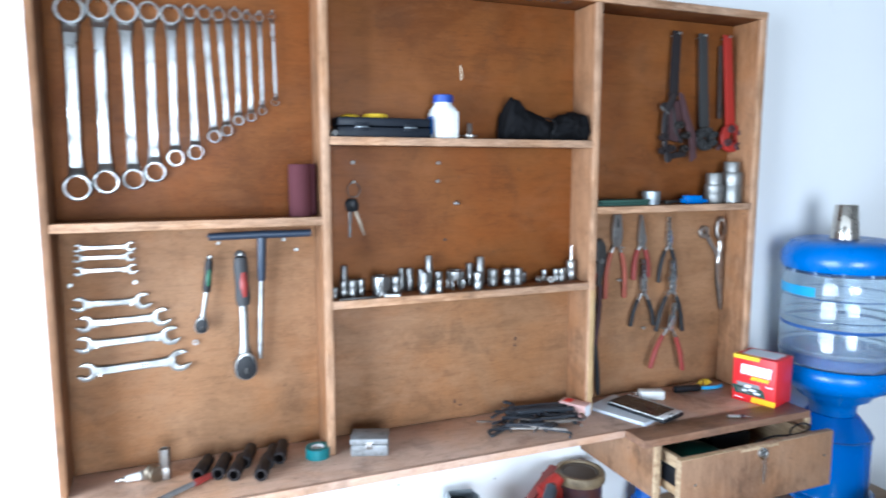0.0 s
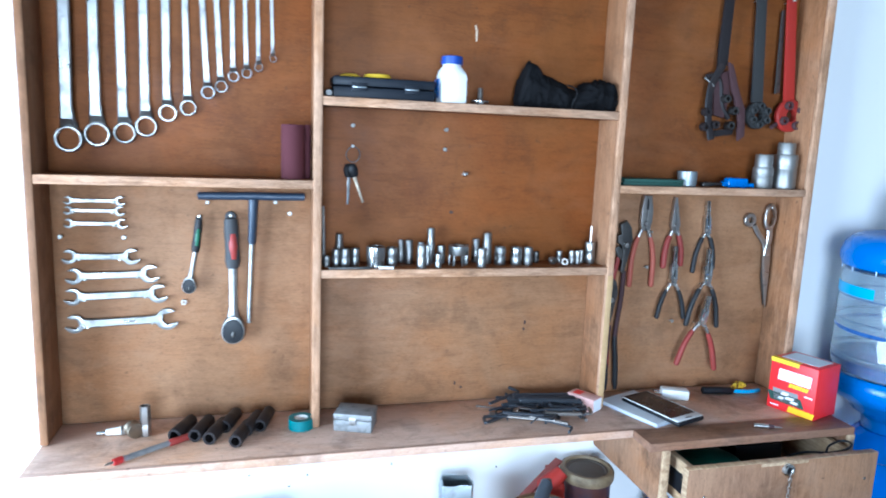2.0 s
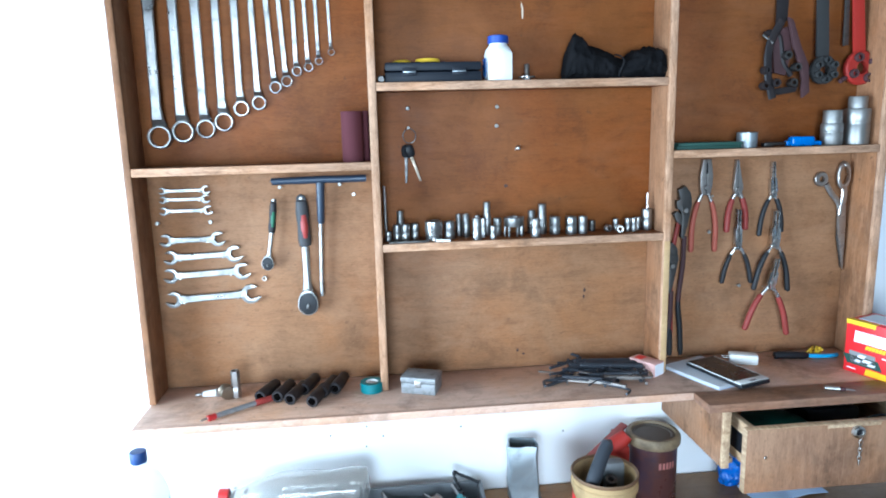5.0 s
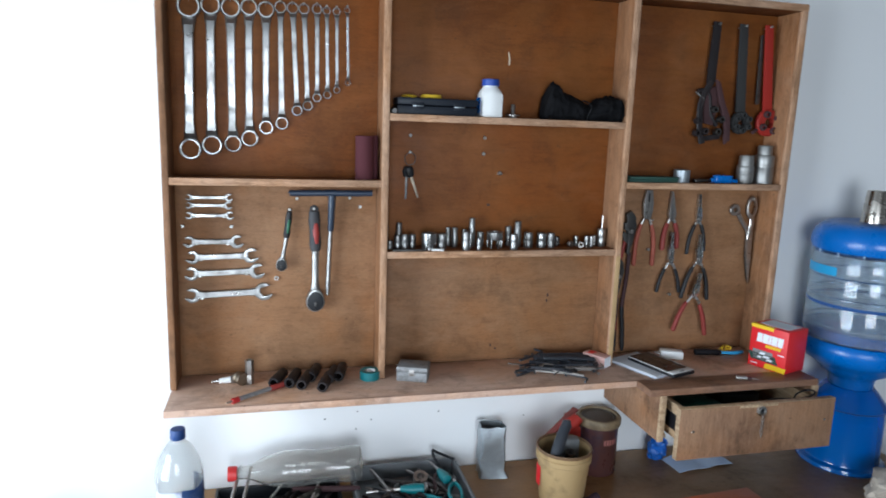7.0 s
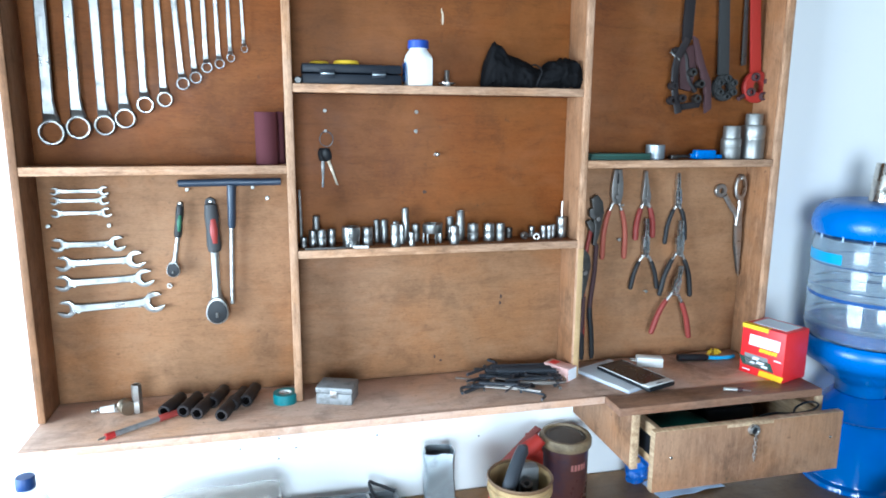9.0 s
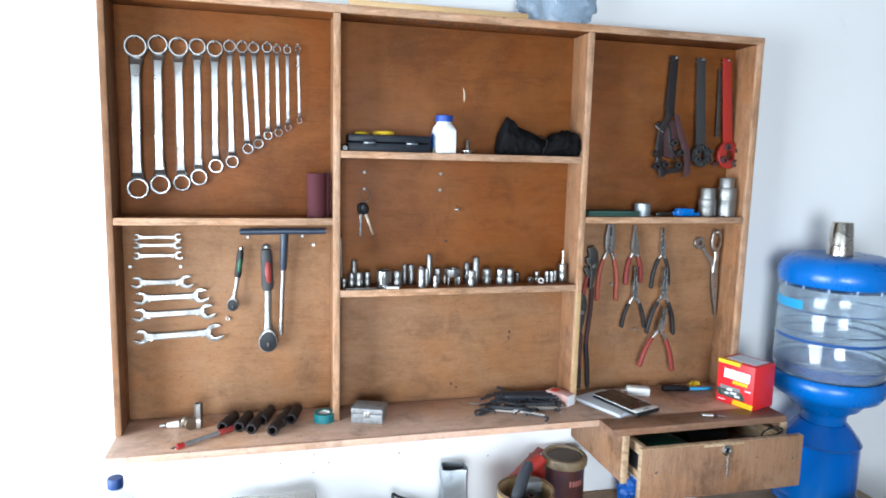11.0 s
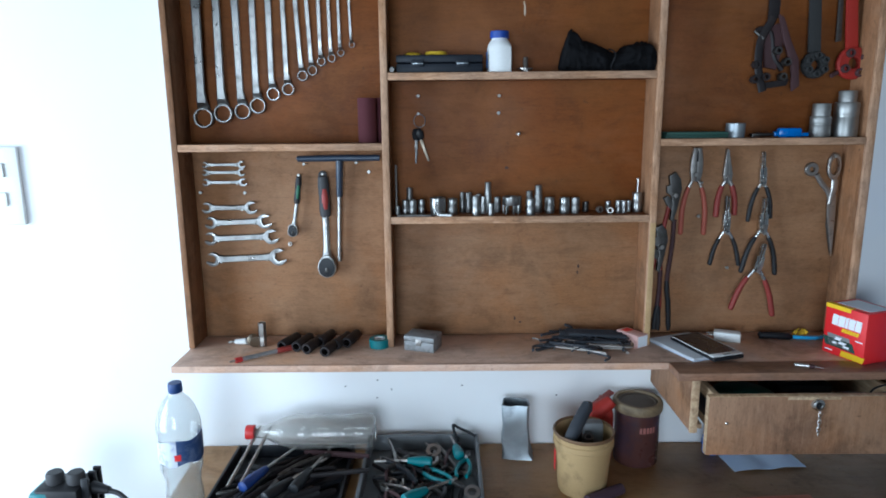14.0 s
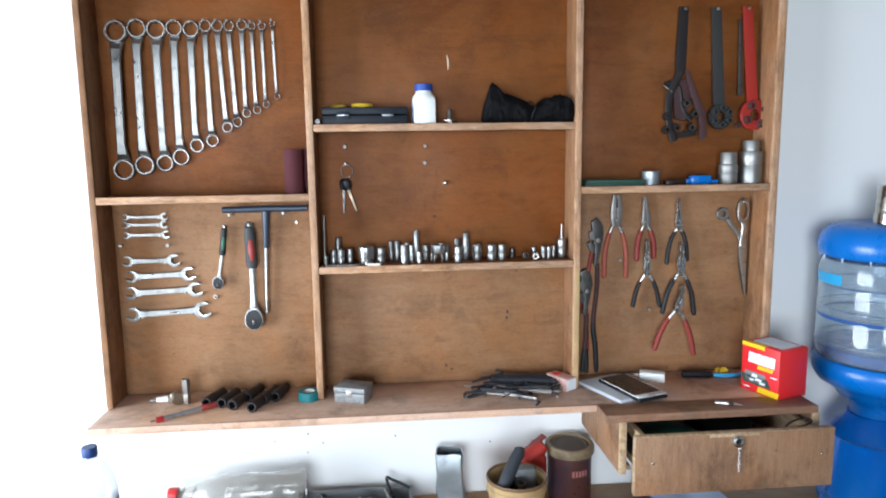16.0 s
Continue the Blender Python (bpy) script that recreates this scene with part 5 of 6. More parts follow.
def print_block(name, y0, y1, z0, z1, m, slant=0.0, label=""):
    bm = B()
    vs = [bm.verts.new((f - 0.0003, -y * 1.14, z * 0.955)) for y, z in ((y0, z0), (y1, z0), (y1 + slant, z1), (y0 + slant, z1))]
    face = bm.faces.new(vs)
    r = bmesh.ops.extrude_face_region(bm, geom=[face])
    bmesh.ops.translate(bm, vec=(0.0006, 0, 0), verts=[v for v in r["geom"] if isinstance(v, bmesh.types.BMVert)])
    return part(name, bm, m, bat, label)


part("top_band", box(B(), -w - 0.0003, -w + 0.012, -d * 0.2, d + 0.0003, h - 0.008, h + 0.0006, 0), CARD_YELLOW, bat, "yellow band over the top edge")
part("top_label", box(B(), -0.024, 0.032, -0.038, 0.038, h + 0.0004, h + 0.001, 0), PAPER, bat, "pale printed top panel")
# white blocks in place of the brand name
for i, wd in enumerate((0.0105, 0.012, 0.005, 0.0115, 0.0105)):
    y0 = -0.027 + 1.1 * sum((0.0105, 0.012, 0.005, 0.0115, 0.0105)[:i]) + 0.0011 * i
    print_block("white_block", y0, y0 + wd * 1.1, 0.068, 0.092, PAPER, 0.0015)
for i in range(6):
    print_block("yellow_block", -0.006 + i * 0.0058, -0.0012 + i * 0.0058, 0.057, 0.0655, CARD_YELLOW, 0.002)
print_block("dark_patch", -0.036, 0.026, 0.019, 0.038, DARK_GREEN, -0.008, "dark printed picture panel")
print_block("grey_patch", -0.030, 0.016, 0.022, 0.047, TIN_GREY, -0.004)
f -= 0.0007
for y0, y1, z0, z1, sl in ((-0.018, -0.006, 0.036, 0.043, 0.003), (-0.010, 0.004, 0.029, 0.035, 0.004), (0.0, 0.012, 0.0235, 0.0285, 0.003), (-0.022, -0.013, 0.026, 0.031, 0.002)):
    print_block("bright_patch", y0, y1, z0, z1, PAPER, sl)
f += 0.0007
print_block("yellow_corner", -0.004, 0.042, 0.003, 0.016, CARD_YELLOW, 0.003)
print_block("small_bar", -0.036, -0.020, 0.008, 0.0105, PAPER)
print_block("small_bar", 0.024, 0.038, 0.046, 0.0485, PAPER)

pen = thing("pen_cap", (1.284, -0.226, 1.0200), "short silver and dark pen piece on the dark board", "pen", turn=-22)
part("barrel", rod(B(), (-0.022, 0, 0.0042), (0.004, 0, 0.0042), 0.0042, 0.0042, 12), BRIGHT, pen)
part("grip", rod(B(), (0.0042, 0, 0.0042), (0.014, 0, 0.004), 0.0042, 0.0036, 12), RUSTY, pen)
part("tip", rod(B(), (0.0142, 0, 0.004), (0.03, 0, 0.003), 0.0022, 0.001, 8), STEEL, pen)

# ---- in the drawer ----
solo("green_lid", lathe(B(), [(0, 0), (0.06, 0), (0.063, 0.004), (0.06, 0.055), (0.05, 0.06), (0, 0.062)], 32), paint("dark_green_plastic", (0.008, 0.07, 0.05), 0.3, 0.1), (1.165, -0.223, 0.9112), "dark green round tub in the drawer", "tub")
b = box(B(), -0.055, 0.055, -0.05, 0.05, 0, 0.055, 0.006)
solo("black_box", b, BLACK, (1.31, -0.14, 0.9112), "black plastic box in the drawer", "box")
b = tube(B(), curve_points([(-0.09, 0.02, 0.06), (-0.06, 0.01, 0.072), (-0.02, -0.005, 0.075), (0.012, -0.014, 0.083), (0.034, -0.004, 0.088), (0.03, 0.014, 0.086), (0.0, 0.012, 0.08), (-0.02, 0.0, 0.07), (-0.03, 0.0, 0.03), (-0.03, 0, 0.002)], 6), 0.002, 8)
solo("black_cable", b, BLACK, (1.405, -0.272, 0.9112), "thin black cable looping out of the drawer", "cable")

# ---- on top of the cabinet ----
solo("wooden_lath", box(B(), -0.195, 0.195, -0.009, 0.009, 0, 0.012, 0.0015), LATH, (0.658, -0.074, 1.9015), "pale wooden lath lying on top of the cabinet", "lath", turn=0.6)
bm = bmesh.new()
bmesh.ops.create_icosphere(bm, subdivisions=5, radius=1.0)
for v in bm.verts:
    p = v.co.copy()
    k = 1 + 0.22 * noise.noise(p * 2.1) + 0.20 * abs(noise.noise(p * 5.0 + V(3, 1, 2))) - 0.1 * abs(noise.noise(p * 11))
    v.co = V(p.x * 0.085 * k, p.y * 0.045 * k, max(0.0, 0.06 + p.z * 0.085 * k))
solo("plastic_bag", bm, BAG, (0.938, -0.05, 1.9015), "crumpled bluish plastic bag on top of the cabinet", "bag", smooth=50)


# ---- the water dispenser ----
BT = 0.735
wd = thing("water_dispenser", (1.687, -0.138, BT), "blue water dispenser with an upturned clear jug on the bench", "water dispenser")
low = part("tank", lathe(B(), [(0, 0), (0.104, 0), (0.107, 0.004), (0.104, 0.012), (0.092, 0.016), (0.0905, 0.02), (0.0905, 0.16), (0.0925, 0.164), (0.0905, 0.168), (0.086, 0.178), (0.064, 0.206), (0.056, 0.214), (0, 0.214)], 48), BLUE_CLEAR, wd, "deep blue translucent tank")
part("tap", rod(B(), (0.085, 0.02, 0.05), (0.118, 0.03, 0.05), 0.011, 0.009, 12), BLACK, low)
part("tap_spout", rod(B(), (0.112, 0.028, 0.056), (0.112, 0.028, 0.022), 0.008, 0.006, 12), BLACK, low)
part("groove", lathe(B(), [(0.0912, 0.1615), (0.0932, 0.164), (0.0912, 0.1665)], 48), BAND_BLUE, low, "dark line round the tank")
col = part("collar", lathe(B(), [(0.0, 0.2145), (0.052, 0.2145), (0.054, 0.236), (0.060, 0.246), (0.080, 0.257), (0.086, 0.267), (0.104, 0.281), (0.122, 0.291), (0.1325, 0.308), (0.135, 0.324), (0.1325, 0.338), (0.127, 0.344), (0.0, 0.344)], 56), BLUE, wd, "glossy blue collar")
outer = [(0.05, 0.3445), (0.124, 0.346), (0.1285, 0.356), (0.130, 0.366), (0.130, 0.434), (0.1278, 0.4405), (0.130, 0.447), (0.130, 0.503), (0.1283, 0.508), (0.130, 0.513), (0.130, 0.55), (0.124, 0.568), (0.06, 0.569)]
inner = [(max(r - 0.0022, 0.02), z + (0.002 if i < 2 else -0.002 if i > len(outer) - 3 else 0)) for i, (r, z) in enumerate(outer)]
jug = part("jug", lathe(B(), outer + inner[::-1], 64, None, True), PET_BLUE, wd, "clear ribbed polycarbonate jug")
part("water", lathe(B(), [(0, 0.3478), (0.119, 0.3482), (0.1245, 0.362), (0.1252, 0.374), (0, 0.374)], 48), BLUE_CLEAR, wd, "shallow blue-looking water")
for z, hh in ((0.4405, 0.0038), (0.512, 0.0012), (0.372, 0.002)):
    part("groove_band", lathe(B(), [(0.1292, z - hh), (0.1306, z), (0.1292, z + hh)], 56), BAND_BLUE, jug, "thin blue line round the jug")
for z in (0.386, 0.460):
    part("rib", lathe(B(), [(0.1288, z - 0.003), (0.1315, z - 0.001), (0.1315, z + 0.001), (0.1288, z + 0.003)], 56), PET_BLUE, jug, "raised clear rib round the jug")
bm = B()
rows = [[bm.verts.new((0.1308 * math.cos(a), 0.1308 * math.sin(a), z)) for a in [math.radians(134 + 6 * i) for i in range(11)]] for z in (0.516, 0.5385)]
for j in range(10):
    bm.faces.new((rows[0][j], rows[0][j + 1], rows[1][j + 1], rows[1][j]))
part("label", bm, paint("light_blue_label", (0.03, 0.32, 0.6), 0.4, 0.15), jug, "light blue paper label")
part("top_ring", lathe(B(), [(0.0, 0.572), (0.118, 0.5715), (0.131, 0.576), (0.137, 0.590), (0.1365, 0.606), (0.130, 0.624), (0.117, 0.638), (0.098, 0.646), (0.07, 0.647), (0.0, 0.645)], 64), BLUE, wd, "glossy blue dome over the jug")
for k in range(14):
    a = 2 * math.pi * k / 14
    part("moulding_lug", box(B(), -0.001, 0.001, -0.0008, 0.0012, 0.566, 0.577, 0.0003, Matrix.Rotation(a, 4, "Z") @ Matrix.Translation((0, -0.1305, 0))), BLUE_PAPER, wd)
solo("steel_tumbler", lathe(B(), [(0.0300, 0), (0.0318, 0), (0.0314, 0.003), (0.0245, 0.080), (0.0235, 0.0815), (0, 0.0805), (0, 0.079), (0.023, 0.0795), (0.0298, 0.003)], 40), metal("spun_steel", (0.62, 0.58, 0.52), 0.2, 0.2), (1.685, -0.138, BT + 0.6468), "upturned stainless steel tumbler on the dispenser", "tumbler")

# ---- bottles on the bench ----
bo = thing("soda_bottle", (0.03, -0.262, BT), "clear plastic soda bottle with a blue cap and a torn label", "bottle", "plastic bottles")
bo.scale = (1, 1, 0.985)
prof = [(0.010, 0.0005), (0.03, 0.0), (0.036, 0.006), (0.0375, 0.02), (0.036, 0.05), (0.033, 0.07), (0.0355, 0.09), (0.0405, 0.105), (0.0405, 0.175), (0.0425, 0.185), (0.042, 0.20), (0.036, 0.225), (0.025, 0.247), (0.014, 0.259), (0.0115, 0.264), (0.0115, 0.276)]
part("bottle", lathe(B(), prof + [(r - 0.0012, z + (0.0012 if z < 0.003 else 0)) for r, z in prof[::-1]], 40, None, True), PET, bo)
part("cap", lathe(B(), [(0, 0.284), (0.0122, 0.284), (0.0134, 0.282), (0.0137, 0.266), (0.0122, 0.264), (0.0122, 0.2765), (0, 0.2765)], 28), paint("navy_cap", (0.012, 0.05, 0.19), 0.4, 0.15), bo, "navy blue screw cap")


def wrap(parent, name, r, z0, z1, a0, a1, material, wave=0.0, label=""):
    bm = B()
    k = 18
    lo = [bm.verts.new((r * math.cos(a), r * math.sin(a), z0 + wave * math.sin(5 * a))) for a in [math.radians(a0 + (a1 - a0) * i / k) for i in range(k + 1)]]
    hi = [bm.verts.new((r * math.cos(a), r * math.sin(a), z1 + wave * math.cos(4 * a))) for a in [math.radians(a0 + (a1 - a0) * i / k) for i in range(k + 1)]]
    for j in range(k):
        bm.faces.new((lo[j], lo[j + 1], hi[j + 1], hi[j]))
    return part(name, bm, material, parent, label)


LBL = paint("navy_print", (0.03, 0.07, 0.2), 0.4, 0.5, (0.4, 0.45, 0.55), 130)
wrap(bo, "label", 0.0430, 0.126, 0.178, 282, 420, LBL, 0.003, "torn navy printed label")
wrap(bo, "label", 0.0429, 0.124, 0.174, 205, 282, paint("pale_print", (0.6, 0.64, 0.72), 0.4, 0.95, (0.03, 0.07, 0.3), 190), 0.003, "torn pale printed label")
wrap(bo, "label_spot", 0.0434, 0.136, 0.149, 276, 292, CARD_RED, 0.0)

lb = thing("large_soda_bottle", (0.118, -0.072, 0.7695), "dirty clear plastic bottle with a red cap lying on its side", "bottle", "plastic bottles")
prof = [(0.010, 0.012), (0.013, 0.014), (0.014, 0.03), (0.018, 0.045), (0.032, 0.075), (0.0395, 0.105), (0.041, 0.125), (0.0395, 0.132), (0.041, 0.14), (0.0385, 0.19), (0.036, 0.21), (0.0385, 0.23), (0.041, 0.25), (0.041, 0.272), (0.037, 0.286), (0.02, 0.289), (0.005, 0.281)]
turned = pose(-0.008, 0, 0.042, 0, 90, 0)
DIRTY = clear("dirty_clear_plastic", (0.90, 0.90, 0.88), 0.07, 0.95)
part("bottle", lathe(B(), prof + [(max(r - 0.0012, 0.001), z) for r, z in prof[::-1]], 36, turned, True), DIRTY, lb)
part("cap", lathe(B(), [(0, -0.008), (0.0155, -0.008), (0.0165, -0.006), (0.0165, 0.011), (0.0145, 0.0125), (0, 0.0115)], 26, turned), RED, lb, "red screw cap")


# ---- tool trays on the bench ----
def open_tray(name, x0, x1, y0, y1, h, t, material, label):
    cx, cy = (x0 + x1) / 2, (y0 + y1) / 2
    th = thing(name, (cx, cy, BT), label, "tray")
    a, c = (x1 - x0) / 2, (y1 - y0) / 2
    part("base", box(B(), -a, a, -c, c, 0, 0.004, 0.001), material, th)
    for s in (-1, 1):
        part("side", box(B(), s * a - t / 2, s * a + t / 2, -c - t / 2, c + t / 2, 0.0042, h, 0.0015), material, th)
        part("end", box(B(), -a + t / 2 + 0.0003, a - t / 2 - 0.0003, s * c - t / 2, s * c + t / 2, 0.0042, h, 0.0015), material, th)
    return th


TRAY_GREY = paint("grey_dusty_plastic", (0.15, 0.16, 0.17), 0.5, 0.4, (0.3, 0.29, 0.27))
open_tray("black_tray", 0.078, 0.345, -0.40, -0.055, 0.034, 0.006, BLACK, "black plastic tray full of dark tools on the bench")
open_tray("grey_tray", 0.381, 0.632, -0.40, -0.024, 0.042, 0.008, TRAY_GREY, "grey plastic tray full of hand tools on the bench")


def screwdriver(x, y, z, a, ln, grip, label):
    th = thing("screwdriver", (x, y, z), label, "screwdriver", "screwdrivers in the trays", a)
    g = ln * 0.42
    part("handle", tube(B(), [(0, 0, 0.012), (0.002, 0, 0.012), (g * 0.4, 0, 0.012), (g * 0.8, 0, 0.012), (g, 0, 0.012)], [0.007, 0.0115, 0.0125, 0.009, 0.007], 12), grip, th)
    part("blade", rod(B(), (g, 0, 0.012), (ln, 0, 0.006), 0.0034, 0.003, 8), STEEL, th)


def loose_bar(x, y, z, a, ln, r, m, tilt=0.0, bend=0.0):
    pts = curve_points([(-ln / 2, 0, r), (0, bend, r + tilt * 0.5), (ln / 2, 0, r + tilt)], 4)
    solo("loose_tool", tube(B(), pts, [r * 0.8] + [r] * (len(pts) - 2) + [r * 0.7], 8, False, 0.8), m, (x, y, z), "dark steel tool lying in the tray", "tool", "tools in the trays", a)


def tray_pliers(x, y, z, a, grip, label):
    th = thing("tray_pliers", (x, y, z), label, "pliers", "pliers in the trays", a)
    th.scale = (0.72, 0.72, 0.72)
    for s in (-1, 1):
        part("jaw", tube(B(), [(0, 0, 0.008), (0.02, s * 0.006, 0.008), (0.05, s * 0.002, 0.008)], [0.006, 0.007, 0.002], 8, False, 0.7), DULL, th)
        part("grip", tube(B(), curve_points([(-0.004, s * 0.004, 0.008), (-0.03, s * 0.016, 0.008), (-0.07, s * 0.02, 0.008), (-0.1, s * 0.014, 0.008)], 4), 0.0068, 10, False, 0.8), grip, th)
    part("rivet", lathe(B(), [(0, 0.018), (0.005, 0.0175), (0.006, 0.004), (0, 0.004)], 12), STEEL, th)


random.seed(21)
for i in range(55):
    m = (BLACK, DULL, IRON, IRON_GREY, IRON)[i % 5]
    lay = 0.005 + 0.0042 * (i // 7)
    ln = random.uniform(0.11, 0.2)
    a = random.gauss(62, 16) if i % 4 else random.gauss(15, 25)
    loose_bar(random.uniform(0.15, 0.28), random.uniform(-0.30, -0.14), BT + lay, a, ln, random.uniform(0.004, 0.0095), m, 0.0, random.uniform(-0.012, 0.012))
for x, y, a, m in ((0.145, -0.26, 68, paint("dark_blue_grip", (0.01, 0.04, 0.2), 0.4, 0.3)), (0.20, -0.30, 60, BLACK), (0.25, -0.27, 75, BLACK)):
    screwdriver(x, y, BT + 0.038, a, 0.19, m, "long screwdriver standing across the black tray")
for x, y, x1, y1 in ((0.10, -0.22, 0.128, -0.042), (0.125, -0.24, 0.152, -0.045)):
    b = rod(B(), (0, 0, 0.0), (x1 - x, y1 - y, 0.052), 0.0042, 0.0038, 10)
    solo("long_rod", b, STEEL, (x, y, BT + 0.025), "thin bright rod leaning out of the black tray", "rod", "tools in the trays")
loose_bar(0.315, -0.115, BT + 0.036, -8, 0.15, 0.007, RUSTY)
loose_bar(0.33, -0.20, BT + 0.04, 10, 0.13, 0.006, IRON)
for i in range(70):
    m = (DULL, IRON, STEEL, RUSTY, BLACK)[i % 5]
    a = random.gauss(-50, 28) if i % 3 else random.gauss(60, 20)
    loose_bar(random.uniform(0.43, 0.58), random.uniform(-0.33, -0.085), BT + 0.005 + 0.0045 * (i // 10), a, random.uniform(0.06, 0.13), random.uniform(0.0025, 0.007), m, 0.0, random.uniform(-0.015, 0.015))
for x, y, a, ln in ((0.53, -0.155, 172, 0.13), (0.475, -0.30, 40, 0.14), (0.59, -0.13, 100, 0.11)):
    screwdriver(x, y, BT + 0.032, a, ln, TEAL, "teal-handled screwdriver in the grey tray")
tray_pliers(0.575, -0.225, BT + 0.032, -38, TEAL, "pliers with teal grips in the grey tray")
tray_pliers(0.605, -0.135, BT + 0.034, 80, TEAL, "pliers with teal grips in the grey tray")
tray_pliers(0.44, -0.26, BT + 0.033, 118, RUSTY, "old pliers with dull brown grips in the grey tray")
for x, y, r in ((0.532, -0.10, 0.017), (0.612, -0.27, 0.016)):
    bm = lathe(B(), [(r * 0.55, 0), (r, 0), (r, 0.012), (r * 0.55, 0.012)], 20, pose(0, 0, 0.0, 25, 0, 0), True)
    solo("steel_ring", bm, STEEL, (x, y, BT + 0.036), "loose steel ring among the tools", "ring", "rings in the trays")
b = tube(B(), curve_points([(0.03, 0.0, 0.002), (0.01, 0.004, 0.012), (-0.012, 0.006, 0.022), (-0.022, 0.006, 0.028), (-0.021, 0.0, 0.016), (-0.012, -0.02, 0.0)], 4), 0.0035, 8)
solo("bent_clip", b, BLACK, (0.60, -0.034, BT + 0.0405), "bent black wire clip over the tray edge", "clip")

# ---- square metal tube ----
bm = B()
sec = [(-0.03, -0.024), (0.03, -0.026), (0.031, 0.024), (-0.029, 0.026)]
rows = []
for i, z in enumerate((0.0, 0.02, 0.05, 0.09, 0.125, 0.15)):
    k = 1 + 0.03 * math.sin(i * 2.1)
    row = []
    for q in range(4):
        a, c = sec[q], sec[(q + 1) % 4]
        for f in (0.06, 0.35, 0.65, 0.94):
            px, py = a[0] + (c[0] - a[0]) * f, a[1] + (c[1] - a[1]) * f
            dent = 0.006 * noise.noise((px * 40, py * 40, z * 28))
            row.append((px * k + dent + (0.014 * math.exp(-z / 0.022) if px > 0 else 0), py * k - dent + 0.003 * math.sin(z * 40), z + (0.006 * noise.noise((px * 30, py * 30, 5)) if i == 5 else 0)))
    rows.append(row)
outv = [[bm.verts.new(p) for p in r] for r in rows]
inv = [[bm.verts.new((p[0] * 0.93, p[1] * 0.92, p[2] - 0.0005 * (i == 5) + 0.0005 * (i == 0))) for p in r] for i, r in enumerate(rows)]
for a, c in list(zip(outv, outv[1:])) + list(zip(inv[1:], inv)):
    for j in range(16):
        bm.faces.new((a[j], a[(j + 1) % 16], c[(j + 1) % 16], c[j]))
for a, c in ((outv[-1], inv[-1]), (inv[0], outv[0])):
    for j in range(16):
        bm.faces.new((a[j], a[(j + 1) % 16], c[(j + 1) % 16], c[j]))
duct = solo("sheet_metal_duct", bm, GALV, (0.722, -0.044, BT), "dented galvanised square duct standing on the bench", "duct", turn=-6, smooth=30)
duct.scale = (1, 1, 0.885)

# ---- bucket, can and red tool ----
bk = thing("paint_bucket", (0.851, -0.186, BT), "dirty cream paint bucket holding old tools", "bucket")
part("bucket", lathe(B(), [(0, 0.0), (0.049, 0.0), (0.051, 0.003), (0.060, 0.105), (0.0635, 0.108), (0.0635, 0.118), (0.061, 0.12), (0.062, 0.132), (0.060, 0.1335), (0.0585, 0.131), (0.0495, 0.006), (0, 0.005)], 44), CREAM, bk)
wrap(bk, "red_label", 0.0600, 0.045, 0.092, 148, 188, CARD_RED, 0.0, "scrap of a red label")
part("rim", lathe(B(), [(0.0592, 0.130), (0.0635, 0.130), (0.0645, 0.134), (0.0625, 0.137), (0.0592, 0.1345)], 44, None, True), paint("brown_rim", (0.16, 0.09, 0.045), 0.5, 0.4), bk, "brown stained rim")
th = thing("old_gun_handle", (0.839, -0.186, BT + 0.0054), "black pistol-shaped handle standing in the bucket", "handle")
part("grip", tube(B(), [(-0.03, -0.036, 0.105), (-0.024, -0.03, 0.117), (-0.006, -0.012, 0.142), (0.012, 0.006, 0.166), (0.022, 0.014, 0.176), (0.03, 0.02, 0.178)], [0.008, 0.014, 0.0145, 0.0135, 0.014, 0.006], 12, False, 0.8), paint("grey_black_plastic", (0.035, 0.04, 0.05), 0.45, 0.3), th)
part("stem", rod(B(), (0.0, -0.006, 0.136), (0.004, 0.01, 0.0), 0.008, 0.008, 10), BLACK, th)
th = thing("pipe_end", (0.865, -0.188, BT + 0.0054), "short steel pipe standing in the bucket", "pipe")
part("pipe", lathe(B(), [(0.006, 0), (0.011, 0), (0.011, 0.13), (0.006, 0.13)], 18, pose(0, 0.01, 0, 14, -4, 0), True), DULL, th)
part("body", box(B(), -0.014, 0.032, 0.012, 0.04, 0.002, 0.138, 0.008), TRAY_GREY, th)

cn = thing("paint_can", (1.0, -0.062, BT), "stained dark paint can with a cream-rimmed lid", "paint can")
cn.scale = (1, 1, 0.875)
part("can", lathe(B(), [(0, 0), (0.049, 0), (0.050, 0.003), (0.050, 0.143), (0, 0.143)], 44), CAN, cn)
part("rim", lathe(B(), [(0.049, 0.1432), (0.0545, 0.144), (0.056, 0.148), (0.056, 0.163), (0.053, 0.168), (0.046, 0.168), (0.0445, 0.163), (0.043, 0.1435)], 44, None, True), paint("tan_rim", (0.22, 0.165, 0.095), 0.5, 0.95, (0.05, 0.033, 0.022), 70), cn, "tan painted rim")
part("lid", lathe(B(), [(0, 0.161), (0.036, 0.161), (0.038, 0.164), (0.0425, 0.164), (0.0428, 0.144), (0, 0.144)], 40), paint("paint_crusted_lid", (0.07, 0.055, 0.042), 0.6, 0.7, (0.2, 0.16, 0.11), 50, 0.4), cn)
for i in range(5):
    wrap(cn, "faded_bar", 0.0504, 0.096, 0.112, 262 + i * 9, 268 + i * 9, paint("faded_print", (0.42, 0.16, 0.14), 0.5, 0.5), 0)

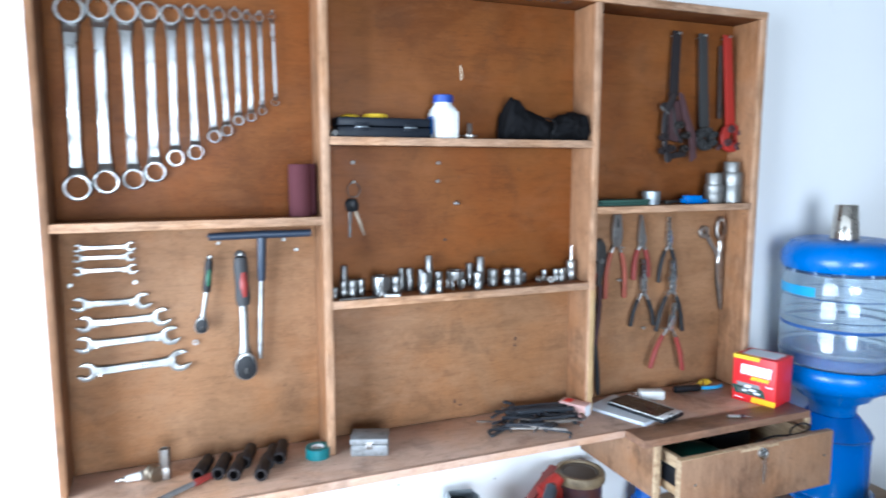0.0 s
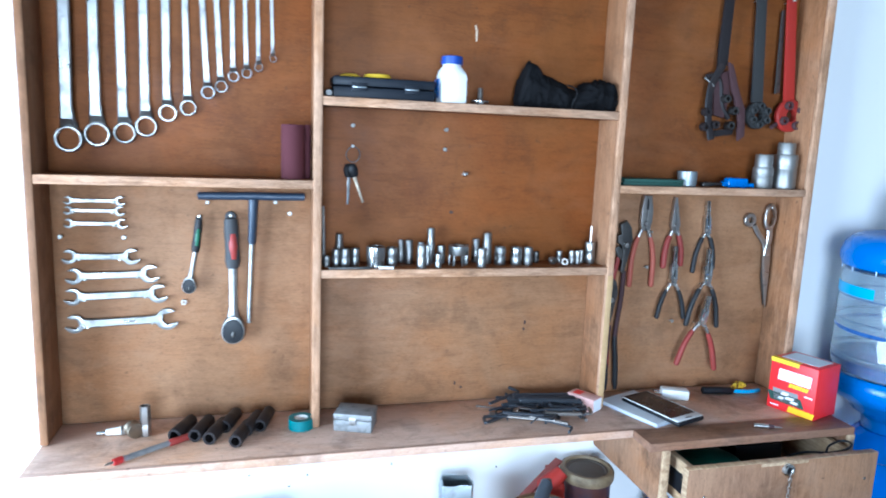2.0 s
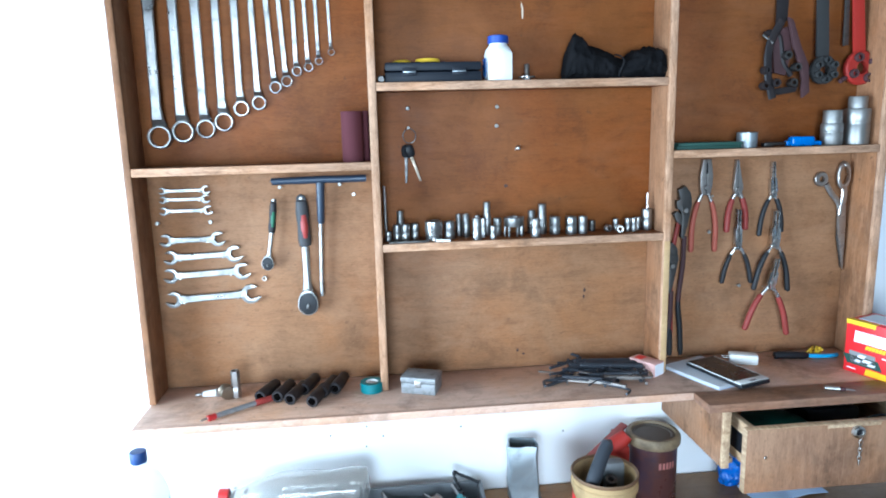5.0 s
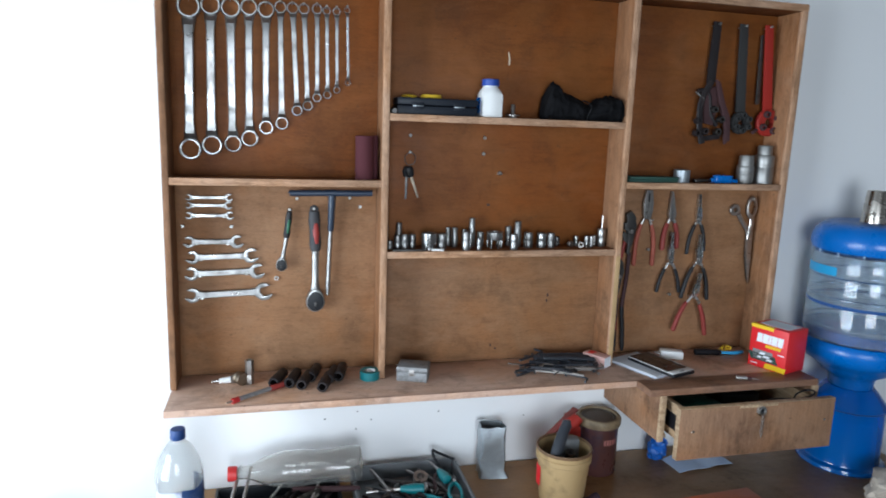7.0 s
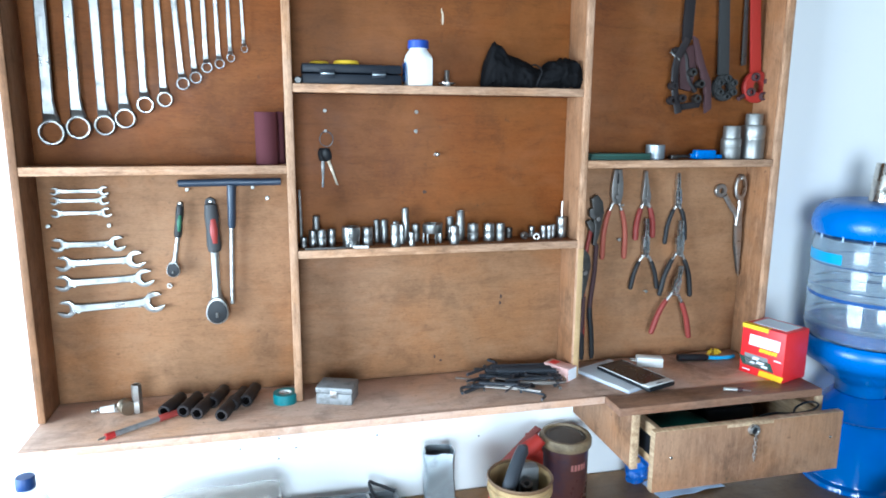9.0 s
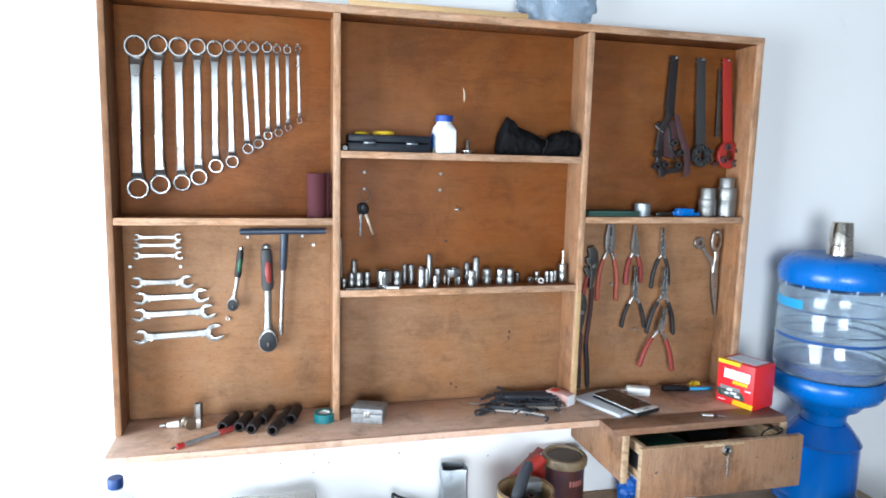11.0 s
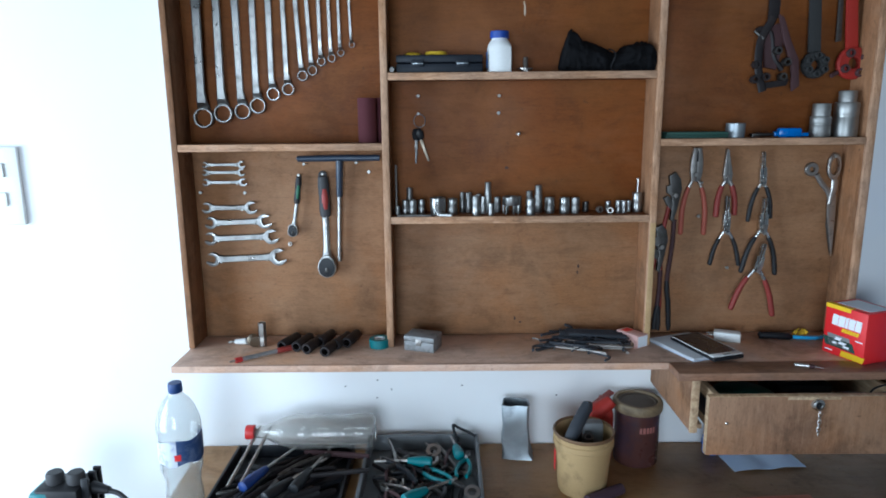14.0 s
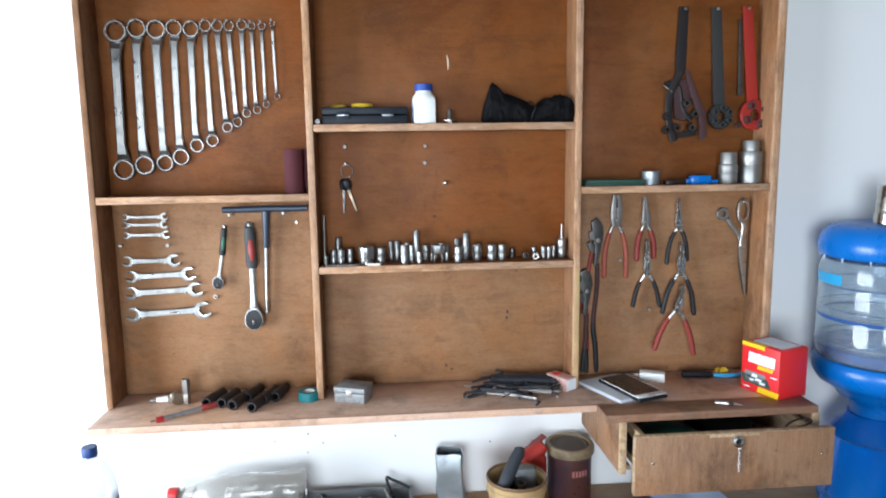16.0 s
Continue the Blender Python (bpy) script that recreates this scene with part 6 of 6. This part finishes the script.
rd = thing("red_power_tool", (0.914, -0.08, BT), "worn red tool body leaning behind the bucket", "tool")
rd.scale = (1, 1, 0.96)
part("body", box(B(), -0.03, 0.026, -0.02, 0.022, 0.0, 0.142, 0.014), RED_IRON, rd)
part("nose", rod(B(), (-0.01, 0, 0.128), (0.022, 0.0, 0.158), 0.022, 0.014, 16), RED_IRON, rd)
part("plate", box(B(), -0.012, 0.012, -0.0225, -0.0205, 0.06, 0.1, 0.001), PAPER, rd, "worn pale sticker")
a, c = V(0.848, -0.085, 0.838), V(0.948, -0.04, 0.893)
b = B()
box(b, -0.058, 0.058, -0.009, 0.009, -0.0025, 0.0025, 0.001, Matrix.Translation((a + c) / 2 - V(0.9, -0.05, 0.87)) @ (c - a).to_track_quat("X", "Z").to_matrix().to_4x4())
rod(b, (0.02, 0.01, 0.01), (0.016, 0.012, 0.735 - 0.87), 0.004, 0.004, 8)
solo("red_file_holder", b, paint("dull_red_wood", (0.2, 0.045, 0.04), 0.6, 0.4), (0.9, -0.05, 0.87), "dull red flat stick on a peg, leaning by the wall", "stick")

# ---- loose things on the bench ----
bm = B()
N = 12
grid = [[bm.verts.new((-0.085 + 0.17 * i / N, -0.036 + 0.072 * j / 5, 0.0016 + 0.008 * abs(math.sin(i / N * math.pi * 2)) * (0.4 + 0.6 * j / 5) + 0.002 * abs(noise.noise((i * 0.7, j * 0.9, 1))))) for j in range(6)] for i in range(N + 1)]
for i in range(N):
    for j in range(5):
        bm.faces.new((grid[i][j], grid[i + 1][j], grid[i + 1][j + 1], grid[i][j + 1]))
r = bmesh.ops.extrude_face_region(bm, geom=bm.faces[:])
bmesh.ops.translate(bm, vec=(0, 0, -0.0012), verts=[v for v in r["geom"] if isinstance(v, bmesh.types.BMVert)])
solo("folded_paper", bm, BLUE_PAPER, (1.285, -0.085, BT), "folded pale blue sheet of paper on the bench", "paper", turn=6, smooth=60)
bm = bmesh.new()
bmesh.ops.create_icosphere(bm, subdivisions=4, radius=1.0)
for v in bm.verts:
    p = v.co.copy()
    k = 1 + 0.3 * noise.noise(p * 1.9 + V(8, 2, 1)) - 0.16 * abs(noise.noise(p * 4.4))
    v.co = V(p.x * 0.028 * k, p.y * 0.018 * k + 0.004 * math.sin(p.z * 9), max(0, 0.026 + p.z * 0.036 * k + 0.008 * noise.noise(p * 7)))
solo("blue_bag", bm, paint("blue_film", (0.02, 0.14, 0.55), 0.3, 0.1), (1.188, -0.045, BT), "small crumpled blue plastic bag on the bench", "bag", smooth=50)
bm = bmesh.new()
bmesh.ops.create_icosphere(bm, subdivisions=4, radius=1.0)
for v in bm.verts:
    p = v.co.copy()
    k = 1 + 0.35 * noise.noise(p * 1.7 + V(2, 7, 1)) - 0.3 * abs(noise.noise(p * 3.6 + V(1, 1, 1)))
    v.co = V(p.x * 0.085 * k, p.y * 0.06 * k, max(0, 0.03 + p.z * 0.045 * k))
solo("crumpled_newspaper", bm, NEWS, (1.66, -0.345, BT), "crumpled sheet of newspaper on the bench", "newspaper", smooth=22)
hd = thing("rubber_handle", (0.89, -0.236, BT), "dark purple rubber handle lying on the bench", "handle", turn=30)
part("grip", tube(B(), [(-0.05, 0, 0.013), (-0.048, 0, 0.013), (0.0, 0, 0.013), (0.045, 0, 0.013), (0.048, 0, 0.013)], [0.009, 0.0125, 0.0125, 0.0115, 0.007], 16), paint("purple_rubber", (0.05, 0.025, 0.04), 0.6, 0.3), hd)
part("bore", rod(B(), (-0.0505, 0, 0.013), (-0.0495, 0, 0.013), 0.006, 0.006, 12), BLACK, hd)
ot = thing("orange_tin", (1.19, -0.322, BT), "flat orange printed tin lying on the bench", "tin", turn=4)
part("tray", box(B(), -0.112, 0.112, -0.055, 0.055, 0, 0.016, 0.003), ORANGE, ot)
part("lid", box(B(), -0.114, 0.114, -0.057, 0.057, 0.0162, 0.026, 0.004), ORANGE, ot)

# ---- stool with a small pump beside the bench ----
st = thing("side_stool", (-0.22, -0.24, 0.0), "plain wooden stool beside the workbench", "stool")
part("seat", box(B(), -0.11, 0.07, -0.12, 0.06, 0.655, 0.685, 0.004), DRAWER, st)
for x in (-0.085, 0.045):
    for y in (-0.095, 0.035):
        part("leg", box(B(), x - 0.018, x + 0.018, y - 0.018, y + 0.018, 0, 0.6545, 0.003), DRAWER, st)
pm = thing("small_pump", (-0.235, -0.215, 0.685), "small teal and black pump with a black hose", "pump")
part("body", box(B(), -0.055, 0.04, -0.04, 0.04, 0.0, 0.092, 0.012), BLACK_GRIP, pm)
part("cover", box(B(), -0.062, -0.02, -0.042, 0.042, 0.02, 0.086, 0.008), TEAL, pm, "teal side cover")
for x in (-0.022, 0.022):
    part("knob", lathe(B(), [(0, 0.092), (0.017, 0.092), (0.018, 0.096), (0.0175, 0.112), (0.015, 0.116), (0, 0.116)], 12, pose(x, -0.005, 0)), GREY_GRIP, pm)
for y in (-0.02, 0.01, 0.03):
    part("fin", box(B(), 0.04, 0.056, y - 0.004, y + 0.004, 0.03, 0.108, 0.002), BLACK, pm)
part("nozzle", rod(B(), (0.05, 0, 0.078), (0.088, -0.004, 0.072), 0.014, 0.008, 14), BLACK, pm)
part("hose", tube(B(), curve_points([(0.085, -0.004, 0.072), (0.115, -0.012, 0.066), (0.145, -0.03, 0.045), (0.16, -0.05, 0.01), (0.165, -0.07, 0.0045)], 6), 0.0052, 10), BLACK, pm, "black rubber hose")
